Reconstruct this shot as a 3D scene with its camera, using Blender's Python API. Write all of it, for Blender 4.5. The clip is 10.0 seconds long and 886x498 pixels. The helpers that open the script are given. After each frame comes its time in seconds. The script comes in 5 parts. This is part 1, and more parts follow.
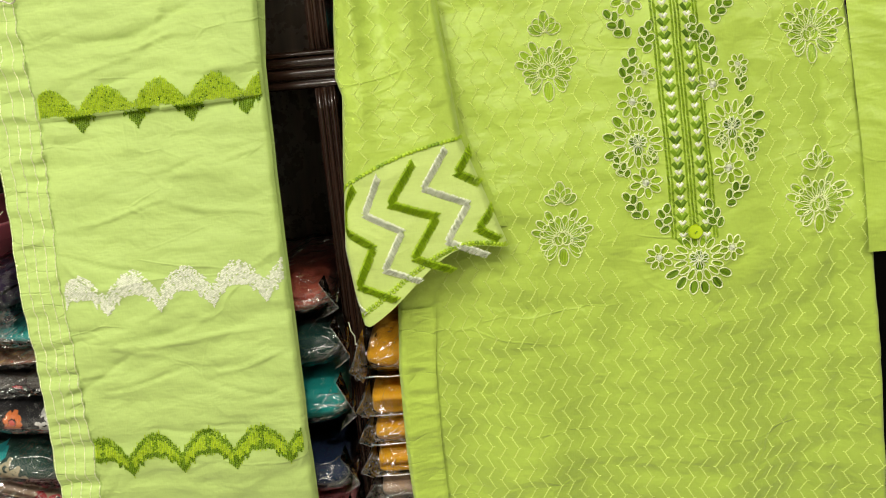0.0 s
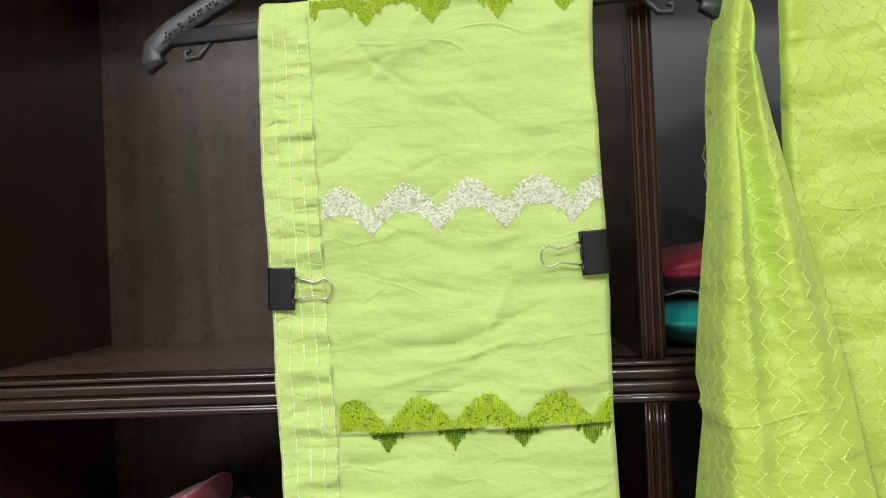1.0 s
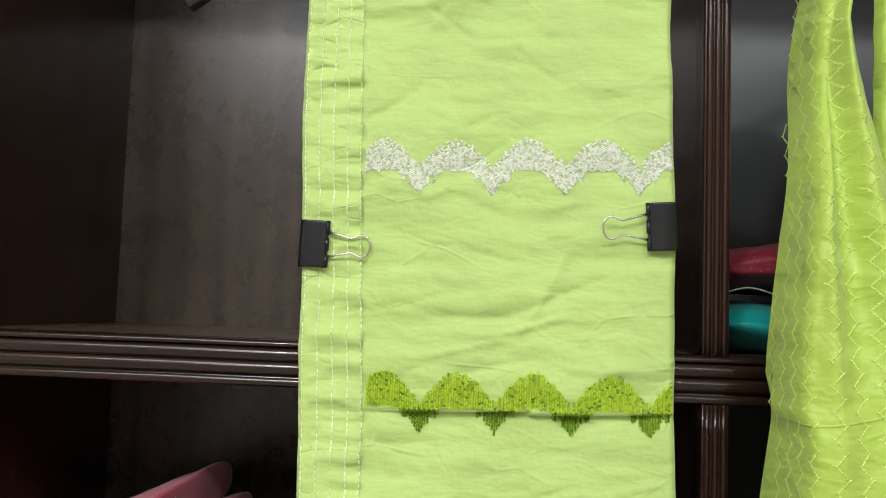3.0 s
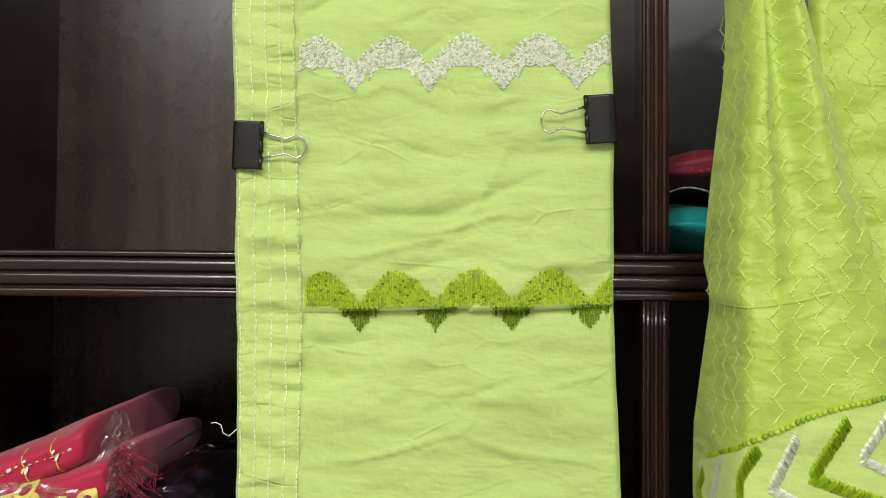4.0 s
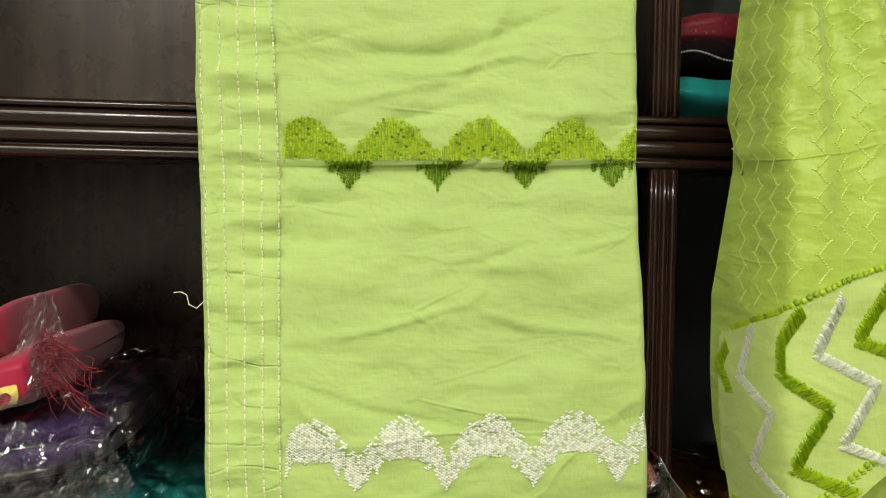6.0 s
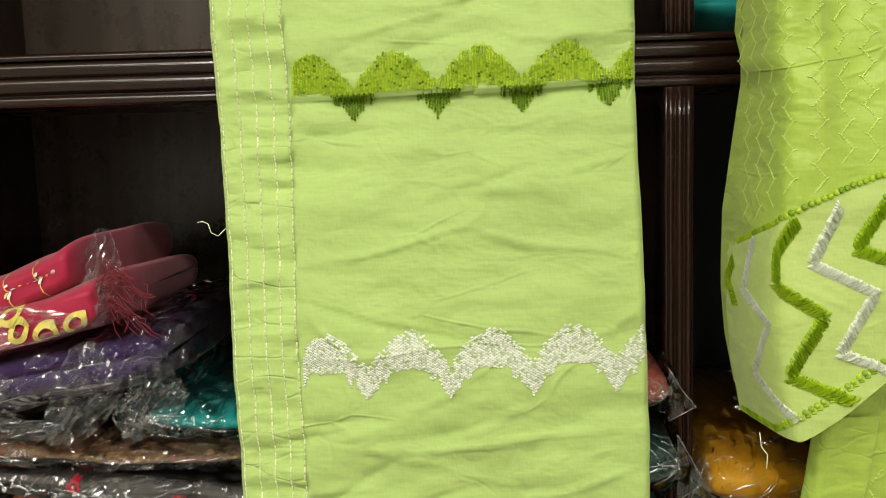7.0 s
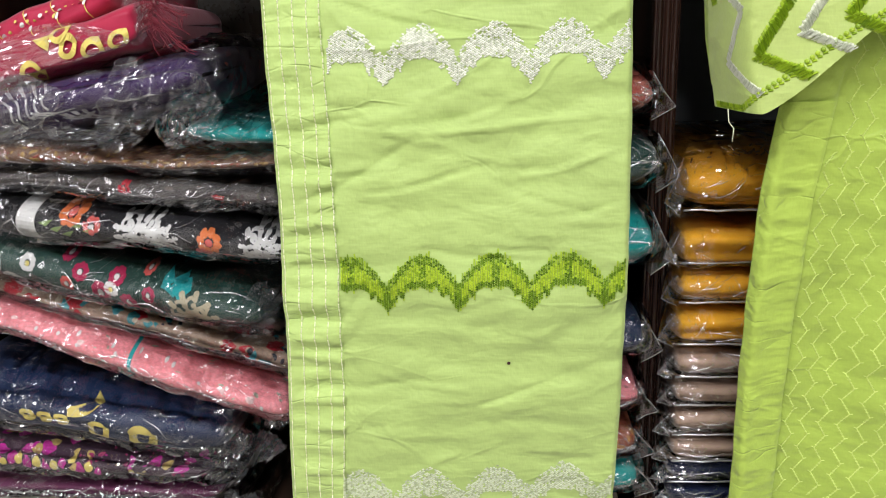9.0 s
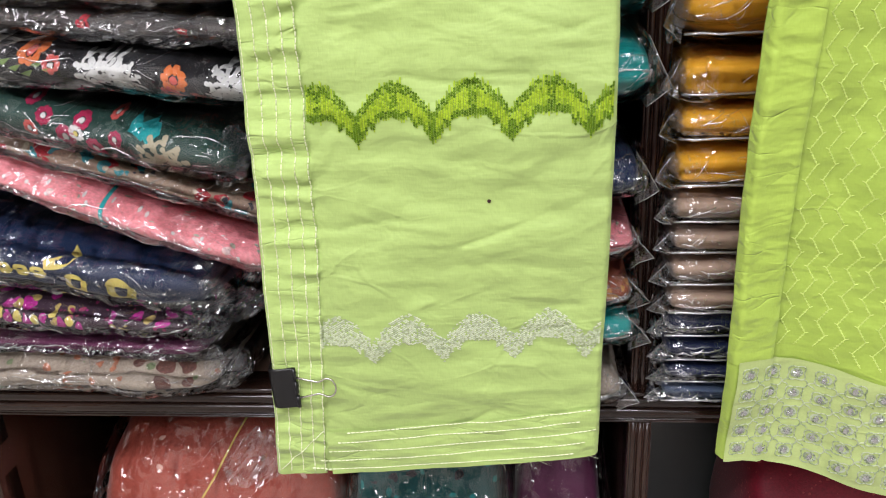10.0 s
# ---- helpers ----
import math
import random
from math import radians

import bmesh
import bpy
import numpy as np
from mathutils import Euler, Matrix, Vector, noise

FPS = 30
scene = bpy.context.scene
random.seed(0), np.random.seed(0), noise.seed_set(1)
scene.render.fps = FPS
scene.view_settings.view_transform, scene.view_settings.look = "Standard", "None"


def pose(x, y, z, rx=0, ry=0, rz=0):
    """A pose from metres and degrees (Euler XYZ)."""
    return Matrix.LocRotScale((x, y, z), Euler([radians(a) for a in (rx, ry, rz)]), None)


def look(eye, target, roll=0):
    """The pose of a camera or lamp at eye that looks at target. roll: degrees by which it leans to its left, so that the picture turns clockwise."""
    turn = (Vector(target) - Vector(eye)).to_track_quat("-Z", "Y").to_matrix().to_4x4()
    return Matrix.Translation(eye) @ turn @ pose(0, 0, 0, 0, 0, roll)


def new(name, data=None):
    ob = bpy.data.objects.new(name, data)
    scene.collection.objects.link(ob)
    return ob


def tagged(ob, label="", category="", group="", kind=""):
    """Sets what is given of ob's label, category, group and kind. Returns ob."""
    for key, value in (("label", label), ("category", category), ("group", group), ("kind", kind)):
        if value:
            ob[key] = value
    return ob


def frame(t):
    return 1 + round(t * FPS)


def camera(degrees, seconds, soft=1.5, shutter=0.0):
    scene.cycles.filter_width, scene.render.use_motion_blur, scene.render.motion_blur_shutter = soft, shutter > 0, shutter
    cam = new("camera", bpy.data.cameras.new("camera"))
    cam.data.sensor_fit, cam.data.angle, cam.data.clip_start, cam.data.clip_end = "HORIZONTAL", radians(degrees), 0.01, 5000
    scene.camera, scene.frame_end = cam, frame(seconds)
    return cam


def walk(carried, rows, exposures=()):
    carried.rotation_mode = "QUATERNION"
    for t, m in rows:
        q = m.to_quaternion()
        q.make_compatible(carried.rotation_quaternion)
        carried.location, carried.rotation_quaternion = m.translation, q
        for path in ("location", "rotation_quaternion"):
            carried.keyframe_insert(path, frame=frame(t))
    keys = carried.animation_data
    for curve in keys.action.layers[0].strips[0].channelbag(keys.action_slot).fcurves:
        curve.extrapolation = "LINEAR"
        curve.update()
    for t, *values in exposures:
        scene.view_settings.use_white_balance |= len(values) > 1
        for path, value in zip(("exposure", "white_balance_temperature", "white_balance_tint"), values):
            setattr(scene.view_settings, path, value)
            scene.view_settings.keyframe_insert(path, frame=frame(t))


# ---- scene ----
cam = camera(57.0, 10.0, soft=1.0)
PATH = [
    (0, (0.007, 0.116, 1.464), (-0.099, 2.062, 1.015), -5.4),
    (0.3, (-0.061, 0.142, 1.505), (-0.096, 2.113, 1.168), -4.3),
    (0.5, (-0.115, 0.165, 1.52), (-0.205, 2.155, 1.338), -3.9),
    (1, (-0.24, 0.229, 1.568), (-0.392, 2.223, 1.594), -2.5),
    (1.5, (-0.281, 0.273, 1.602), (-0.449, 2.265, 1.666), -0.8),
    (2, (-0.291, 0.3, 1.594), (-0.416, 2.294, 1.678), -0.9),
    (2.2, (-0.289, 0.301, 1.585), (-0.394, 2.295, 1.693), -0.9),
    (3.3, (-0.271, 0.278, 1.494), (-0.439, 2.266, 1.639), 2.6),
    (3.5, (-0.268, 0.28, 1.491), (-0.395, 2.272, 1.615), 1.8),
    (4, (-0.261, 0.292, 1.471), (-0.323, 2.29, 1.523), 0.4),
    (4.5, (-0.255, 0.294, 1.452), (-0.329, 2.293, 1.44), 0.4),
    (5, (-0.244, 0.297, 1.45), (-0.343, 2.294, 1.415), -1.5),
    (5.2, (-0.257, 0.299, 1.444), (-0.317, 2.297, 1.382), -1.5),
    (6.3, (-0.338, 0.378, 1.406), (-0.068, 2.364, 1.338), 1.2),
    (6.5, (-0.332, 0.372, 1.403), (-0.140, 2.364, 1.313), -0.7),
    (7, (-0.264, 0.337, 1.407), (-0.335, 2.324, 1.193), -1.7),
    (7.5, (-0.25, 0.322, 1.388), (-0.364, 2.295, 1.079), -1.4),
    (8, (-0.266, 0.292, 1.361), (-0.347, 2.248, 0.951), -1.4),
    (8.5, (-0.271, 0.271, 1.332), (-0.351, 2.211, 0.855), -1.8),
    (9, (-0.262, 0.256, 1.307), (-0.363, 2.186, 0.794), -1.4),
    (9.5, (-0.255, 0.255, 1.267), (-0.371, 2.152, 0.645), -0.6),
    (10, (-0.225, 0.28, 1.245), (-0.418, 2.139, 0.531), -2.6),
]
walk(cam, [(t, look(eye, target, roll)) for t, eye, target, roll in PATH],
     [(0, 0.14, 7000, 8), (0.5, 0.12, 6700, 10), (2.0, 0.12, 6000, 13), (4.5, -0.02, 6600, 8), (6.5, -0.06, 6900, 5), (8.5, 0.17, 6200, 16), (10.0, 0.32, 6000, 20)])

# ---- light ----
world = bpy.data.worlds.new("world")
scene.world = world
world.use_nodes = True
world.node_tree.nodes["Background"].inputs[0].default_value = (0.9, 0.95, 1.0, 1)
world.node_tree.nodes["Background"].inputs[1].default_value = 0.02


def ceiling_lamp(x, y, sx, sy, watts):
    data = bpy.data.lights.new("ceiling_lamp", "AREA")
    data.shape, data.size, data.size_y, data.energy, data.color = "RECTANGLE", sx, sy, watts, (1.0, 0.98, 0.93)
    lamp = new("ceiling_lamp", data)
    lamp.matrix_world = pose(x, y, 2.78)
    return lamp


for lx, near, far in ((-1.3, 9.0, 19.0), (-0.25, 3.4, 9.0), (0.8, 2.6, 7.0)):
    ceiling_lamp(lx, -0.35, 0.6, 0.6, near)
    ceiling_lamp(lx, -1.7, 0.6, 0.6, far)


def downlight(x, y, watts):
    data = bpy.data.lights.new("downlight", "AREA")
    data.shape, data.size, data.energy, data.color = "DISK", 0.11, watts, (1.0, 0.98, 0.94)
    lamp = new("downlight_lamp", data)
    lamp.matrix_world = look((x, y, 2.775), (x * 0.4 - 0.1, 0.85, 1.2))
    return lamp


SPOTS = [(-1.0, -0.75), (-0.45, -0.95), (0.15, -0.95), (0.75, -0.75)]
for (lx, ly), watts in zip(SPOTS, (11.5, 7.4, 7.4, 7.6)):
    downlight(lx, ly, watts)
scene.view_settings.exposure = 0.0

# ---- materials ----


def nodes_of(name):
    m = bpy.data.materials.new(name)
    m.use_nodes = True
    nt = m.node_tree
    return m, nt, nt.nodes["Principled BSDF"]


def coords(nt, scale=(1, 1, 1)):
    tc = nt.nodes.new("ShaderNodeTexCoord")
    mp = nt.nodes.new("ShaderNodeMapping")
    mp.inputs["Scale"].default_value = scale
    nt.links.new(tc.outputs["Object"], mp.inputs["Vector"])
    return mp.outputs["Vector"]


def noise_of(nt, vec, scale, detail=3.0, rough=0.55):
    n = nt.nodes.new("ShaderNodeTexNoise")
    n.inputs["Scale"].default_value, n.inputs["Detail"].default_value, n.inputs["Roughness"].default_value = scale, detail, rough
    nt.links.new(vec, n.inputs["Vector"])
    return n.outputs["Fac"]


def ramp_of(nt, fac, stops, hard=False):
    r = nt.nodes.new("ShaderNodeValToRGB")
    r.color_ramp.interpolation = "CONSTANT" if hard else "LINEAR"
    while len(r.color_ramp.elements) < len(stops):
        r.color_ramp.elements.new(0.5)
    for e, (p, c) in zip(r.color_ramp.elements, stops):
        e.position, e.color = p, (*c, 1)
    nt.links.new(fac, r.inputs["Fac"])
    return r.outputs["Color"]


def mix_of(nt, fac, a, b):
    m = nt.nodes.new("ShaderNodeMix")
    m.data_type = "RGBA"
    for socket, v in ((m.inputs[0], fac), (m.inputs[6], a), (m.inputs[7], b)):
        if isinstance(v, (int, float)):
            socket.default_value = v
        elif isinstance(v, tuple):
            socket.default_value = (*v, 1)
        else:
            nt.links.new(v, socket)
    return m.outputs[2]


def bump_of(nt, bsdf, fac, strength, distance):
    b = nt.nodes.new("ShaderNodeBump")
    b.inputs["Strength"].default_value, b.inputs["Distance"].default_value = strength, distance
    nt.links.new(fac, b.inputs["Height"])
    nt.links.new(b.outputs["Normal"], bsdf.inputs["Normal"])


def tone(c, k):
    return tuple(min(1.0, v * k) for v in c)


def bump_on(nt, height, distance, last=None):
    """One more layer of relief over the normal of the layer before."""
    w = nt.nodes.new("ShaderNodeBump")
    w.inputs["Strength"].default_value, w.inputs["Distance"].default_value = 1.0, distance
    nt.links.new(height, w.inputs["Height"])
    if last:
        nt.links.new(last.outputs["Normal"], w.inputs["Normal"])
    return w


def warped(nt, vec, scale, reach):
    """Coordinates pushed about by a soft noise."""
    n = nt.nodes.new("ShaderNodeTexNoise")
    n.inputs["Scale"].default_value, n.inputs["Detail"].default_value = scale, 1.0
    nt.links.new(vec, n.inputs["Vector"])
    add = nt.nodes.new("ShaderNodeVectorMath")
    add.operation = "MULTIPLY_ADD"
    nt.links.new(n.outputs["Color"], add.inputs[0])
    add.inputs[1].default_value = (reach, reach, reach)
    nt.links.new(vec, add.inputs[2])
    return add.outputs[0]


def pressed_lines(nt, vec, scale, wide, mask_scale, keep):
    """Height of thin pressed crease lines: cell borders, present here and there."""
    vor = nt.nodes.new("ShaderNodeTexVoronoi")
    vor.feature = "DISTANCE_TO_EDGE"
    vor.inputs["Scale"].default_value = scale
    nt.links.new(vec, vor.inputs["Vector"])
    line = nt.nodes.new("ShaderNodeMapRange")
    line.interpolation_type = "SMOOTHSTEP"
    line.inputs[1].default_value, line.inputs[2].default_value, line.inputs[3].default_value, line.inputs[4].default_value = 0.0, wide, 1.0, 0.0
    nt.links.new(vor.outputs["Distance"], line.inputs[0])
    mask = nt.nodes.new("ShaderNodeMapRange")
    mask.inputs[1].default_value, mask.inputs[2].default_value = keep, keep + 0.15
    nt.links.new(noise_of(nt, vec, mask_scale, 1.0), mask.inputs[0])
    both = nt.nodes.new("ShaderNodeMath")
    both.operation = "MULTIPLY"
    nt.links.new(line.outputs[0], both.inputs[0])
    nt.links.new(mask.outputs[0], both.inputs[1])
    return both.outputs[0]


def cloth_mat(name, c, rough=0.75, sheen=0.15, spread=0.12, weave=700.0, creased=0.0, pucker=0.0):
    """Woven cotton: a little mottling, a fine slubbed weave and, where creased, slack wrinkles and pressed lines."""
    m, nt, b = nodes_of(name)
    v = coords(nt)
    big = noise_of(nt, v, 14, 4)
    col = ramp_of(nt, big, [(0.3, tone(c, 1 - spread)), (0.7, tone(c, 1 + spread))])
    fine = noise_of(nt, coords(nt, (1, 1, 0.35)), weave, 2)
    col = mix_of(nt, 0.12, col, ramp_of(nt, fine, [(0.35, tone(c, 0.82)), (0.65, tone(c, 1.15))]))
    if creased:
        slub = noise_of(nt, coords(nt, (0.06, 1, 1)), 900, 1)
        col = mix_of(nt, 0.16, col, ramp_of(nt, slub, [(0.35, tone(c, 0.86)), (0.65, tone(c, 1.14))]))
    nt.links.new(col, b.inputs["Base Color"])
    b.inputs["Roughness"].default_value = rough
    b.inputs["Sheen Weight"].default_value = sheen
    b.inputs["Specular IOR Level"].default_value = 0.3
    last = bump_on(nt, fine, 0.00015)
    if creased:
        last = bump_on(nt, noise_of(nt, warped(nt, coords(nt, (1, 1, 1.7)), 9, 0.05), 17, 2.0, 0.45), 0.0075 * creased, last)
        last = bump_on(nt, noise_of(nt, warped(nt, coords(nt, (1, 1, 1.9)), 16, 0.03), 48, 2.0, 0.5), 0.0022 * creased, last)
        last = bump_on(nt, pressed_lines(nt, warped(nt, coords(nt, (1, 1, 2.1)), 12, 0.05), 15, 0.05, 9, 0.50), 0.00045 * creased, last)
        last = bump_on(nt, pressed_lines(nt, warped(nt, coords(nt, (1.5, 1, 1.1)), 14, 0.04), 24, 0.06, 13, 0.58), -0.0003 * creased, last)
    if pucker:
        last = bump_on(nt, noise_of(nt, warped(nt, coords(nt, (0.35, 1, 1)), 40, 0.012), 105, 1.5, 0.4), 0.0042 * pucker, last)
        last = bump_on(nt, pressed_lines(nt, warped(nt, coords(nt, (0.5, 1, 1.6)), 40, 0.02), 48, 0.07, 40, 0.45), -0.00045 * pucker, last)
    nt.links.new(last.outputs["Normal"], b.inputs["Normal"])
    return m


def thread_mat(name, dark, light, rough=0.45, spec=0.5):
    """Embroidery thread: each stitch has its own shade."""
    m, nt, b = nodes_of(name)
    g = nt.nodes.new("ShaderNodeNewGeometry")
    nt.links.new(ramp_of(nt, g.outputs["Random Per Island"], [(0.0, dark), (0.55, light), (1.0, tone(light, 1.12))]), b.inputs["Base Color"])
    b.inputs["Roughness"].default_value = rough
    b.inputs["Specular IOR Level"].default_value = spec
    return m


def wood_mat(name, along, c0=(0.012, 0.006, 0.004), c1=(0.036, 0.017, 0.011), rough=0.3):
    """Dark stained, lacquered veneer with the grain along one axis."""
    m, nt, b = nodes_of(name)
    stretch = {"x": (1.2, 26, 26), "z": (26, 26, 1.2)}[along]
    v = coords(nt, stretch)
    grain = noise_of(nt, v, 2.2, 7, 0.65)
    col = ramp_of(nt, grain, [(0.3, c0), (0.52, tuple((p + q) / 2 for p, q in zip(c0, c1))), (0.72, c1)])
    blot = noise_of(nt, coords(nt), 5, 3)
    col = mix_of(nt, ramp_of(nt, blot, [(0.4, (0, 0, 0)), (0.7, (0.5, 0.5, 0.5))]), col, tone(c0, 0.8))
    nt.links.new(col, b.inputs["Base Color"])
    smear = noise_of(nt, coords(nt, (1, 1, 1)), 23, 5, 0.7)
    r = nt.nodes.new("ShaderNodeMapRange")
    r.inputs[3].default_value, r.inputs[4].default_value = rough - 0.06, rough + 0.12
    nt.links.new(smear, r.inputs[0])
    nt.links.new(r.outputs[0], b.inputs["Roughness"])
    bump_of(nt, b, grain, 0.12, 0.0008)
    return m


def plain_mat(name, c, rough=0.5, metal=0.0, spread=0.1, scale=40.0, bump=0.1):
    m, nt, b = nodes_of(name)
    v = coords(nt)
    f = noise_of(nt, v, scale, 4)
    nt.links.new(ramp_of(nt, f, [(0.3, tone(c, 1 - spread)), (0.7, tone(c, 1 + spread))]), b.inputs["Base Color"])
    b.inputs["Roughness"].default_value, b.inputs["Metallic"].default_value = rough, metal
    bump_of(nt, b, f, bump, 0.001)
    return m


def print_mat(name, base, layers, rough=0.6, squash=(1, 1, 1)):
    """Printed or embroidered cloth. layers: (cell scale, reach, share of cells, colour, seed)."""
    m, nt, b = nodes_of(name)
    v = coords(nt, squash)
    warp = nt.nodes.new("ShaderNodeTexNoise")
    warp.inputs["Scale"].default_value = 60
    nt.links.new(v, warp.inputs["Vector"])
    add = nt.nodes.new("ShaderNodeVectorMath")
    add.operation = "MULTIPLY_ADD"
    nt.links.new(warp.outputs["Color"], add.inputs[0])
    add.inputs[1].default_value = (0.016, 0.016, 0.016)
    nt.links.new(v, add.inputs[2])
    fine = noise_of(nt, v, 400, 3)
    col = ramp_of(nt, fine, [(0.3, tone(base, 0.8)), (0.7, tone(base, 1.2))])
    for scale, reach, share, colour, seed in layers:
        off = nt.nodes.new("ShaderNodeVectorMath")
        off.inputs[1].default_value = (seed * 0.37, seed * 0.11, seed * 0.23)
        nt.links.new(add.outputs[0], off.inputs[0])
        vor = nt.nodes.new("ShaderNodeTexVoronoi")
        vor.inputs["Scale"].default_value = scale
        nt.links.new(off.outputs[0], vor.inputs["Vector"])
        near = nt.nodes.new("ShaderNodeMath")
        near.operation = "LESS_THAN"
        nt.links.new(vor.outputs["Distance"], near.inputs[0])
        near.inputs[1].default_value = reach
        pick = nt.nodes.new("ShaderNodeSeparateColor")
        nt.links.new(vor.outputs["Color"], pick.inputs[0])
        some = nt.nodes.new("ShaderNodeMath")
        some.operation = "LESS_THAN"
        nt.links.new(pick.outputs[0], some.inputs[0])
        some.inputs[1].default_value = share
        both = nt.nodes.new("ShaderNodeMath")
        both.operation = "MULTIPLY"
        nt.links.new(near.outputs[0], both.inputs[0])
        nt.links.new(some.outputs[0], both.inputs[1])
        tint = ramp_of(nt, fine, [(0.35, tone(colour, 0.7)), (0.65, tone(colour, 1.2))])
        col = mix_of(nt, both.outputs[0], col, tint)
    nt.links.new(col, b.inputs["Base Color"])
    b.inputs["Roughness"].default_value = rough
    b.inputs["Sheen Weight"].default_value = 0.1
    bump_of(nt, b, fine, 0.3, 0.001)
    return m


def film_mat():
    """Clear crinkled cellophane: sees through, with sharp gloss."""
    m = bpy.data.materials.new("cellophane")
    m.use_nodes = True
    nt = m.node_tree
    nt.nodes.remove(nt.nodes["Principled BSDF"])
    out = nt.nodes["Material Output"]
    clear = nt.nodes.new("ShaderNodeBsdfTransparent")
    clear.inputs[0].default_value = (0.98, 0.985, 0.985, 1)
    gloss = nt.nodes.new("ShaderNodeBsdfGlossy")
    gloss.inputs["Roughness"].default_value = 0.05
    v = warped(nt, coords(nt), 22, 0.03)
    # flat facets, each tilted its own way: the height over a cell is a slope of the cell's own
    last = None
    for scale, steep in ((16, 0.7), (52, 0.8), (130, 0.7)):
        cells = nt.nodes.new("ShaderNodeTexVoronoi")
        cells.inputs["Scale"].default_value = scale
        nt.links.new(v, cells.inputs["Vector"])
        tilt = nt.nodes.new("ShaderNodeVectorMath")
        tilt.operation = "SUBTRACT"
        nt.links.new(cells.outputs["Color"], tilt.inputs[0])
        tilt.inputs[1].default_value = (0.5, 0.5, 0.5)
        away = nt.nodes.new("ShaderNodeVectorMath")
        away.operation = "SUBTRACT"
        nt.links.new(v, away.inputs[0])
        nt.links.new(cells.outputs["Position"], away.inputs[1])
        dot = nt.nodes.new("ShaderNodeVectorMath")
        dot.operation = "DOT_PRODUCT"
        nt.links.new(tilt.outputs[0], dot.inputs[0])
        nt.links.new(away.outputs[0], dot.inputs[1])
        last = bump_on(nt, dot.outputs["Value"], steep, last)
    nt.links.new(last.outputs[0], gloss.inputs["Normal"])
    fr = nt.nodes.new("ShaderNodeFresnel")
    fr.inputs[0].default_value = 1.5
    boost = nt.nodes.new("ShaderNodeMath")
    boost.operation, boost.use_clamp = "MULTIPLY_ADD", True
    boost.inputs[1].default_value, boost.inputs[2].default_value = 1.5, 0.03
    nt.links.new(fr.outputs[0], boost.inputs[0])
    mix = nt.nodes.new("ShaderNodeMixShader")
    nt.links.new(boost.outputs[0], mix.inputs[0])
    nt.links.new(clear.outputs[0], mix.inputs[1])
    nt.links.new(gloss.outputs[0], mix.inputs[2])
    nt.links.new(mix.outputs[0], out.inputs[0])
    return m


LIME, LEAF = (0.425, 0.572, 0.168), (0.385, 0.530, 0.078)
M_TROUSER = cloth_mat("lime_cotton", LIME, 0.62, 0.2, 0.07, 700, 1.0)
M_BAND = cloth_mat("lime_placket_cotton", tone(LIME, 1.06), 0.6, 0.2, 0.06, 700, 0.5, 1.0)
M_KURTA = cloth_mat("green_kurta_cotton", LEAF, 0.42, 0.2, 0.10, 700, 1.05)
M_FACING = cloth_mat("kurta_facing_cotton", tone(LEAF, 1.12), 0.6, 0.2, 0.06, 700, 0.7, 0.8)
M_CUFF = cloth_mat("pale_cuff_cotton", (0.47, 0.60, 0.17), 0.6, 0.2, 0.08, 700, 0.7)
M_SILVER = thread_mat("silver_thread", (0.50, 0.55, 0.38), (0.80, 0.83, 0.70), 0.35, 0.7)
M_SAGE = thread_mat("dull_silver_thread", (0.30, 0.37, 0.17), (0.56, 0.62, 0.40), 0.4, 0.6)
M_MOSS = thread_mat("moss_thread", (0.16, 0.29, 0.006), (0.36, 0.52, 0.02))
M_BRIGHT = thread_mat("bright_lime_thread", (0.25, 0.40, 0.008), (0.47, 0.62, 0.030))
M_DARK = thread_mat("dark_green_thread", (0.06, 0.13, 0.004), (0.15, 0.27, 0.010), 0.6, 0.25)
M_CREAM = thread_mat("cream_thread", (0.70, 0.76, 0.42), (0.86, 0.90, 0.62))
M_PALE = thread_mat("pale_lime_thread", (0.52, 0.66, 0.15), (0.62, 0.76, 0.21))
M_PETAL = thread_mat("petal_thread", (0.15, 0.26, 0.009), (0.29, 0.44, 0.022))
M_BUTTON = plain_mat("lime_button", (0.45, 0.62, 0.02), 0.25)
M_WOODX = wood_mat("dark_wood_rail", "x", rough=0.14)
M_WOODZ = wood_mat("dark_wood_post", "z", (0.016, 0.007, 0.005), (0.052, 0.023, 0.014), 0.16)
M_BACK = wood_mat("dark_wood_back", "z", (0.032, 0.023, 0.017), (0.104, 0.076, 0.054), 0.25)
M_GREYBACK = plain_mat("charcoal_back", (0.085, 0.092, 0.092), 0.3, 0, 0.12, 7, 0.04)
M_SHELF = wood_mat("dark_wood_shelf", "x", (0.05, 0.03, 0.02), (0.125, 0.078, 0.053), 0.26)
M_CLIP = plain_mat("black_clip", (0.005, 0.005, 0.006), 0.3, 0, 0.1, 40, 0.02)
M_STEEL = plain_mat("steel_wire", (0.62, 0.60, 0.55), 0.25, 1.0)
M_HANGER = plain_mat("black_hanger_plastic", (0.022, 0.026, 0.03), 0.4)
M_WALL = plain_mat("wall_paint", (0.75, 0.73, 0.68), 0.7, 0, 0.05, 6)
M_FLOOR = plain_mat("floor_tile", (0.5, 0.47, 0.42), 0.3, 0, 0.12, 9)
M_CEIL = plain_mat("ceiling_paint", (0.8, 0.8, 0.78), 0.8, 0, 0.03, 6)
M_FILM = film_mat()


